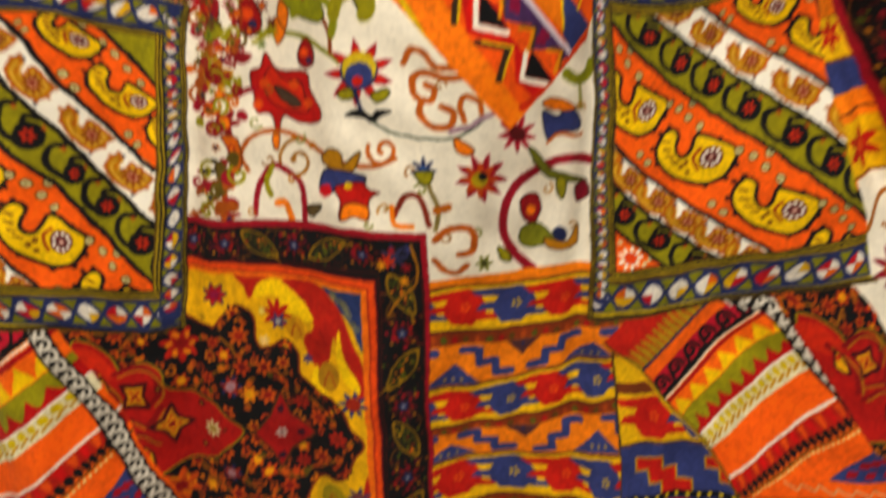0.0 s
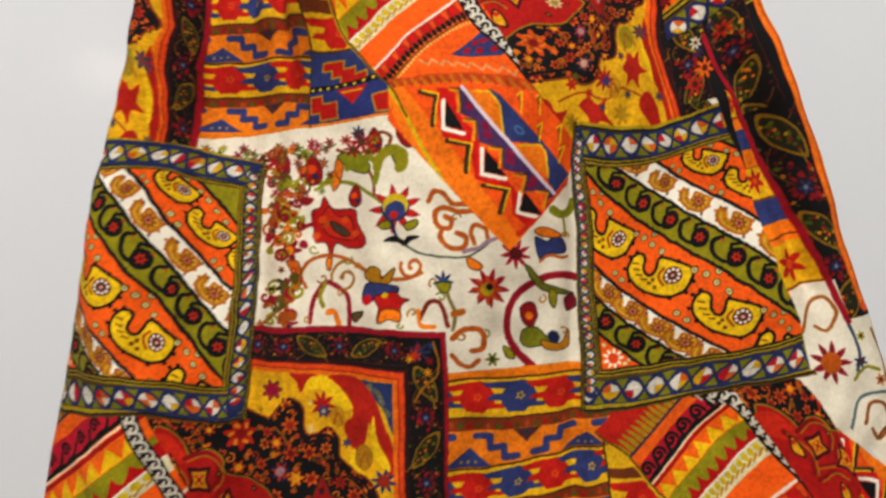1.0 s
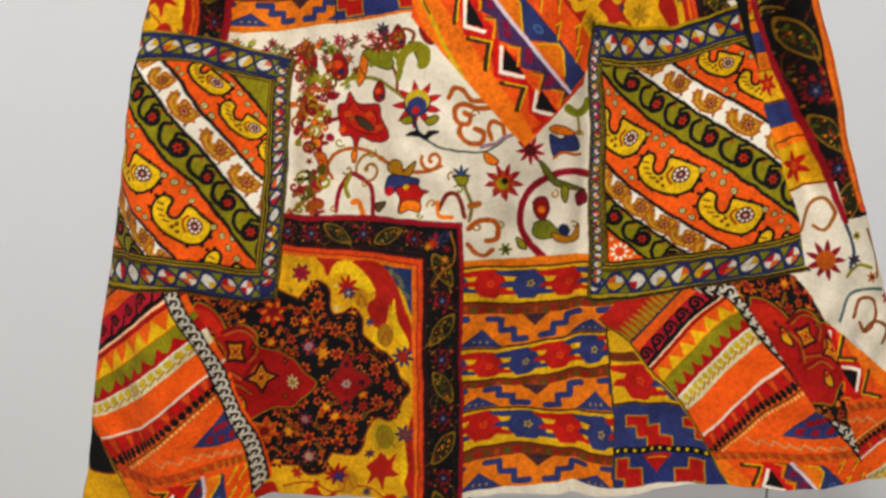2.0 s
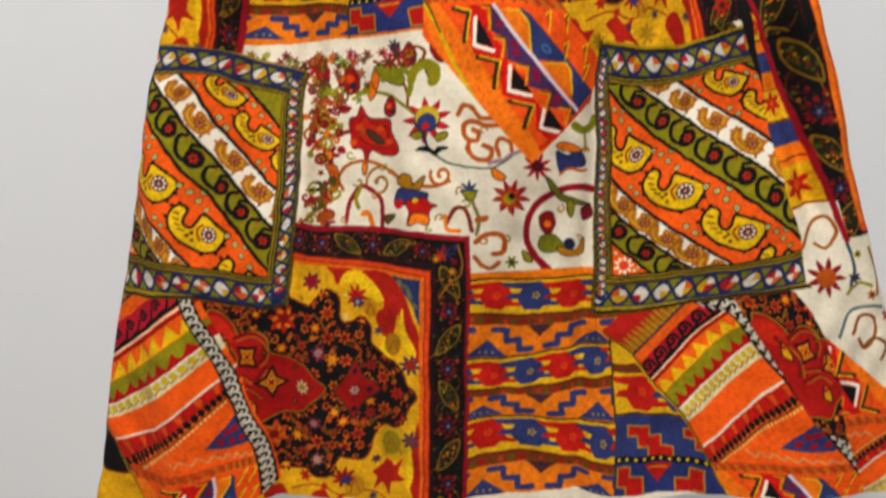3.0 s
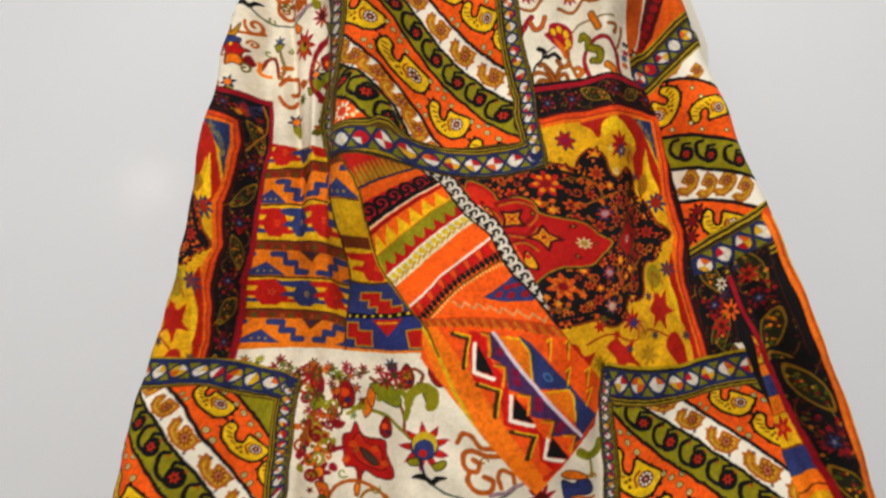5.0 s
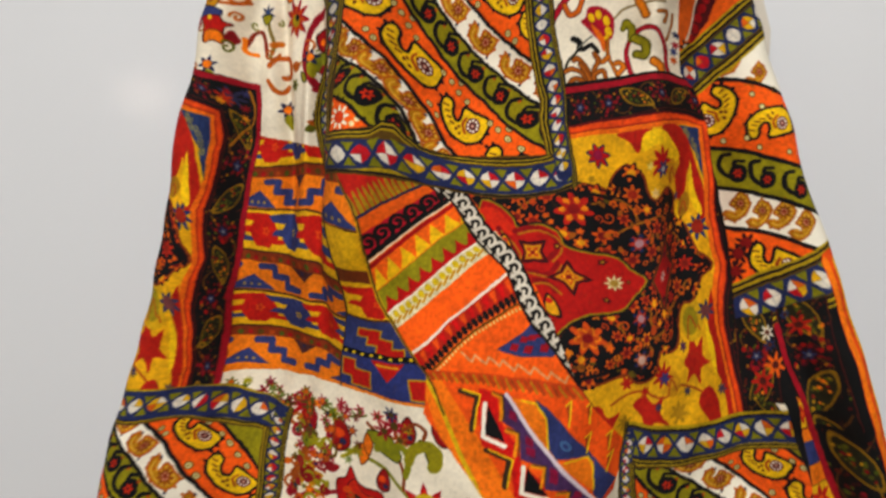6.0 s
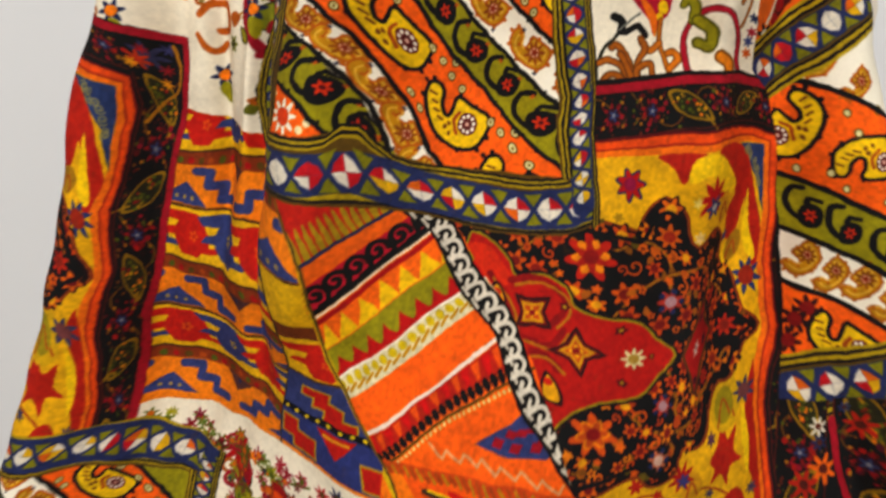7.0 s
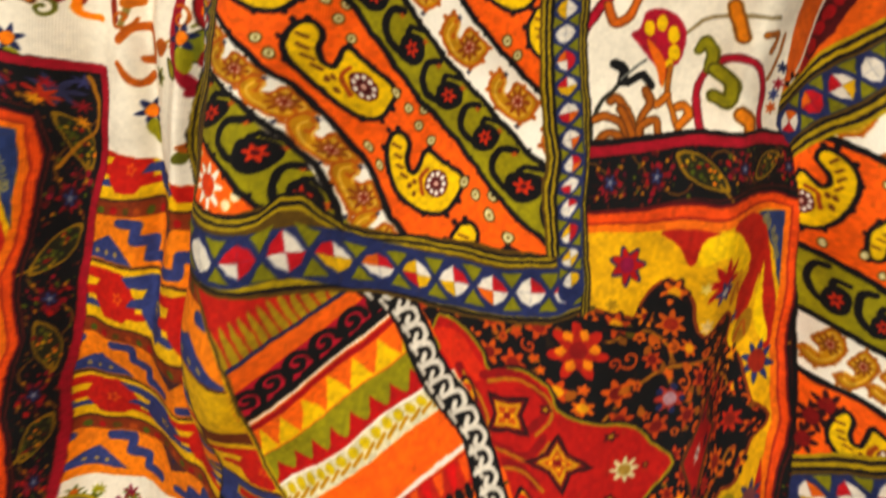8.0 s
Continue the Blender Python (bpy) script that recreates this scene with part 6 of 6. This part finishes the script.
    stroke(plain, [(x - 0.010, z) for x, z in edge], 0.0040, tone("e88a1c"))
    stroke(plain, [(x - 0.001, z) for x, z in edge], 0.0070, tone("e8b82a"))
    strip(quad((0.424, 0.799), (0.366, 0.743), (0.309, 0.807), (0.384, 0.859)), [(0.291, 0.948), (0.351, 0.900), (0.46, 0.83), (0.46, 0.72), (0.345, 0.800), (0.318, 0.862), (0.309, 0.904)], 6)


cloth_print()

# ---- the dress: sheet of cloth, its print cut into the panels one can tell apart ----
NU, NV = 1000, 1240
dress = tagged(new("dress"), "orange, red and cream patchwork-print cotton dress hanging on white wall", "dress")


def cloth_grid(nu, nv):
    t = np.linspace(0, 1, nv)[:, None]
    s = np.linspace(0, 1, nu)[None, :]
    z = 0.70 + t * (Z1 - 0.70) + 0 * s
    for _ in range(3):
        x = left_edge(z) + s * (right_edge(z) - left_edge(z))
        z = hem(x) + t * (Z1 - hem(x))
    x = left_edge(z) + s * (right_edge(z) - left_edge(z))
    width = right_edge(z) - left_edge(z)
    y = front(x, z)
    for d, r in ((s * width, 0.024), ((1 - s) * width, 0.020)):
        q = np.clip(1 - d / r, 0, 1)
        y = y + r * 1.2 * (1 - np.sqrt(1 - q * q * 0.998))
    return x, np.minimum(y, WALL_Y - 0.012), z


def sheet(name, verts, normals, colours, faces, label, parent):
    """One part of the cloth from faces of the common grid."""
    used, idx = np.unique(faces.ravel(), return_inverse=True)
    me = bpy.data.meshes.new(name)
    n = len(faces)
    me.vertices.add(len(used))
    me.vertices.foreach_set("co", verts[used].astype(np.float32).ravel())
    me.loops.add(n * 4)
    me.loops.foreach_set("vertex_index", idx.astype(np.int32).ravel())
    me.polygons.add(n)
    me.polygons.foreach_set("loop_start", np.arange(0, n * 4, 4, dtype=np.int32))
    me.update(calc_edges=True)
    me.polygons.foreach_set("use_smooth", np.ones(n, bool))
    attr = me.attributes.new("dye", "FLOAT_COLOR", "POINT")
    attr.data.foreach_set("color", np.concatenate([colours[used], np.ones((len(used), 1), np.float32)], 1).astype(np.float32).ravel())
    me.normals_split_custom_set_from_vertices(normals[used].astype(np.float32))
    me.materials.append(COTTON)
    ob = new(name, me)
    ob.parent = parent
    if label:
        ob["label"] = label
    return ob


gx, gy, gz = cloth_grid(NU, NV)
verts = np.stack([gx, gy, gz], -1)
du, dv = np.gradient(verts, axis=1), np.gradient(verts, axis=0)
normals = np.cross(du, dv)
normals /= np.linalg.norm(normals, axis=-1, keepdims=True)


def mottle(x, z, step, seed):
    """Soft random field from -1 to 1 with blots of about that size."""
    r = np.random.RandomState(seed).rand(700, 700) * 2 - 1
    u, v = (x + 1) / step, (z + 1) / step
    iu, iv = np.floor(u).astype(int), np.floor(v).astype(int)
    s, t = u - iu, v - iv
    s, t = s * s * (3 - 2 * s), t * t * (3 - 2 * t)
    iu, iv = iu % 699, iv % 699
    return (r[iv, iu] * (1 - s) + r[iv, iu + 1] * s) * (1 - t) + (r[iv + 1, iu] * (1 - s) + r[iv + 1, iu + 1] * s) * t


px = gx + 0.0006 * mottle(gx, gz, 0.014, 1) + 0.0003 * mottle(gx, gz, 0.0030, 2)
pz = gz + 0.0006 * mottle(gx, gz, 0.014, 3) + 0.0003 * mottle(gx, gz, 0.0030, 4)
fi, fj = (px - CX) / CELL - 0.5, (pz - CZ) / CELL - 0.5
i0 = np.clip(fi.astype(int), 0, NX - 2)
j0 = np.clip(fj.astype(int), 0, NZ - 2)
a, b = (fi - i0)[..., None], (fj - j0)[..., None]
dye = canvas[j0, i0] * (1 - a) * (1 - b) + canvas[j0, i0 + 1] * a * (1 - b) + canvas[j0 + 1, i0] * (1 - a) * b + canvas[j0 + 1, i0 + 1] * a * b
dye = np.clip(dye, 0, 1)
dye = np.where(dye <= 0.04045, dye / 12.92, ((dye + 0.055) / 1.055) ** 2.4)
dye = dye ** 1.27
lum = dye @ np.array([0.3, 0.6, 0.1])
strength = 1.0 + 0.08 * (dye.max(-1) - dye.min(-1)) / (dye.max(-1) + 1e-4)
dye = lum[..., None] + (dye - lum[..., None]) * strength[..., None]  # strong, saturated dyes
blots = 1 + 0.10 * mottle(gx, gz, 0.0045, 6) + 0.20 * mottle(gx, gz, 0.0019, 7) + 0.10 * mottle(gx, gz, 0.03, 8)
paper = np.clip((dye.min(-1) - 0.35) / 0.25, 0, 1)
dye = dye * (1 + (blots - 1) * (1 - 0.92 * paper))[..., None]
specks = np.clip(mottle(gx, gz, 0.0026, 9) - 0.66, 0, 1) * 0.8 * (1 - paper)
dye = dye * (1 - specks[..., None]) + specks[..., None] * np.array([0.05, 0.03, 0.015])
dye = np.clip(dye, 0.004, 0.9)
zone = zones[j0, i0]
zone[(zone == 0) & (gx > 0.13) & (gz > 0.93) & (gz < 1.28)] = 5
zone[(zone == 0) & (gx < -0.205) & (gz > 0.93) & (gz < 1.30)] = 3
grid = np.arange(NU * NV).reshape(NV, NU)
quads = np.stack([grid[:-1, :-1], grid[:-1, 1:], grid[1:, 1:], grid[1:, :-1]], -1).reshape(-1, 4)
face_zone, face_x, face_z = zone[:-1, :-1].ravel(), gx[:-1, :-1].ravel(), gz[:-1, :-1].ravel()
verts, normals, dye = verts.reshape(-1, 3), normals.reshape(-1, 3), dye.reshape(-1, 3)
PANELS = [
    (0, lambda x, z: (z > 1.28) & (x < -0.05), "floral_ground", "cream cotton ground with wandering red and blue flowers"),
    (0, lambda x, z: (z > 1.28) & (x > -0.05), "floral_ground", "cream cotton ground with wandering red and blue flowers"),
    (0, lambda x, z: (z < 1.28) & (z > 0.90) & (x > -0.23) & (x < 0.13), "floral_ground", "cream cotton ground with wandering red and blue flowers"),
    (0, lambda x, z: (z < 0.90) & (x < -0.15), "floral_hem", "narrow cream flowered edge at the hem"),
    (0, lambda x, z: (z < 0.90) & (x > 0.26), "floral_hem", "narrow cream flowered edge at the hem"),
    (0, lambda x, z: (z < 0.90) & (x > -0.15) & (x < 0.26), "floral_hem", "narrow cream flowered edge at the hem"),
    (1, lambda x, z: (z < 1.27) & (x < 0), "mango_panel", "panel of slanting orange, olive and white bands with bead border"),
    (1, lambda x, z: (z < 1.27) & (x > 0), "mango_panel", "panel of slanting orange, olive and white bands with bead border"),
    (1, lambda x, z: z > 1.27, "mango_panel", "panel of slanting orange, olive and white bands with bead border"),
    (2, lambda x, z: (z < 1.10) & (x > 0.1), "rug_panel", "carpet-like panel with dark medallion and black flowered border"),
    (2, lambda x, z: (z < 1.10) & (x < 0.1), "rug_panel", "carpet-like panel with dark medallion and black flowered border"),
    (2, lambda x, z: (z > 1.10) & (x < -0.06), "rug_panel", "carpet-like panel with dark medallion and black flowered border"),
    (2, lambda x, z: (z > 1.10) & (x > -0.06), "rug_panel", "carpet-like panel with dark medallion and black flowered border"),
    (3, lambda x, z: (z < 1.10) & (x > -0.1), "kilim_panel", "kilim-like panel of yellow bird rows and stepped blue lines"),
    (3, lambda x, z: (z < 1.10) & (x < -0.1), "kilim_panel", "kilim-like panel of yellow bird rows and stepped blue lines"),
    (3, lambda x, z: z > 1.10, "kilim_panel", "kilim-like panel of yellow bird rows and stepped blue lines"),
    (6, lambda x, z: z < 9, "striped_band", "slanting orange strip of woven bands edged by a black and white chain"),
    (4, lambda x, z: (z < 1.0) & (x > 0), "striped_band", "slanting orange strip of woven bands edged by a black and white chain"),
    (4, lambda x, z: (z < 1.0) & (x < 0), "striped_band", "slanting orange strip of woven bands edged by a black and white chain"),
    (4, lambda x, z: z > 1.0, "striped_band", "slanting orange strip of woven bands edged by a black and white chain"),
    (5, lambda x, z: z < 9, "side_gore", "side piece with cross bands, bead border and dark flowers"),
]
for zid, where, name, label in PANELS:
    pick = (face_zone == zid) & where(face_x, face_z)
    if pick.sum() > 4:
        sheet(name, verts, normals, dye, quads[pick], label, dress)


# back of the dress, plain cloth lying on the wall
def back_cloth():
    bm = bmesh.new()
    rows = []
    for z in np.linspace(0.0, 1.0, 40):
        row = []
        for s in np.linspace(0, 1, 60):
            zz = 0.775 + z * (Z1 - 0.775)
            lo, hi = float(left_edge(zz)) + 0.01, float(right_edge(zz)) - 0.008 + 0.024 * float(smooth(1.42, 1.49, zz))
            row.append(bm.verts.new((lo + s * (hi - lo), WALL_Y - 0.005 - 0.002 * math.sin(s * 40) ** 2, zz)))
        rows.append(row)
    for a, b in zip(rows, rows[1:]):
        for k in range(len(a) - 1):
            f = bm.faces.new((a[k], a[k + 1], b[k + 1], b[k]))
            f.smooth = True
    return bm


part("back_panel", back_cloth(), LINING, dress, "plain cream back of the dress")
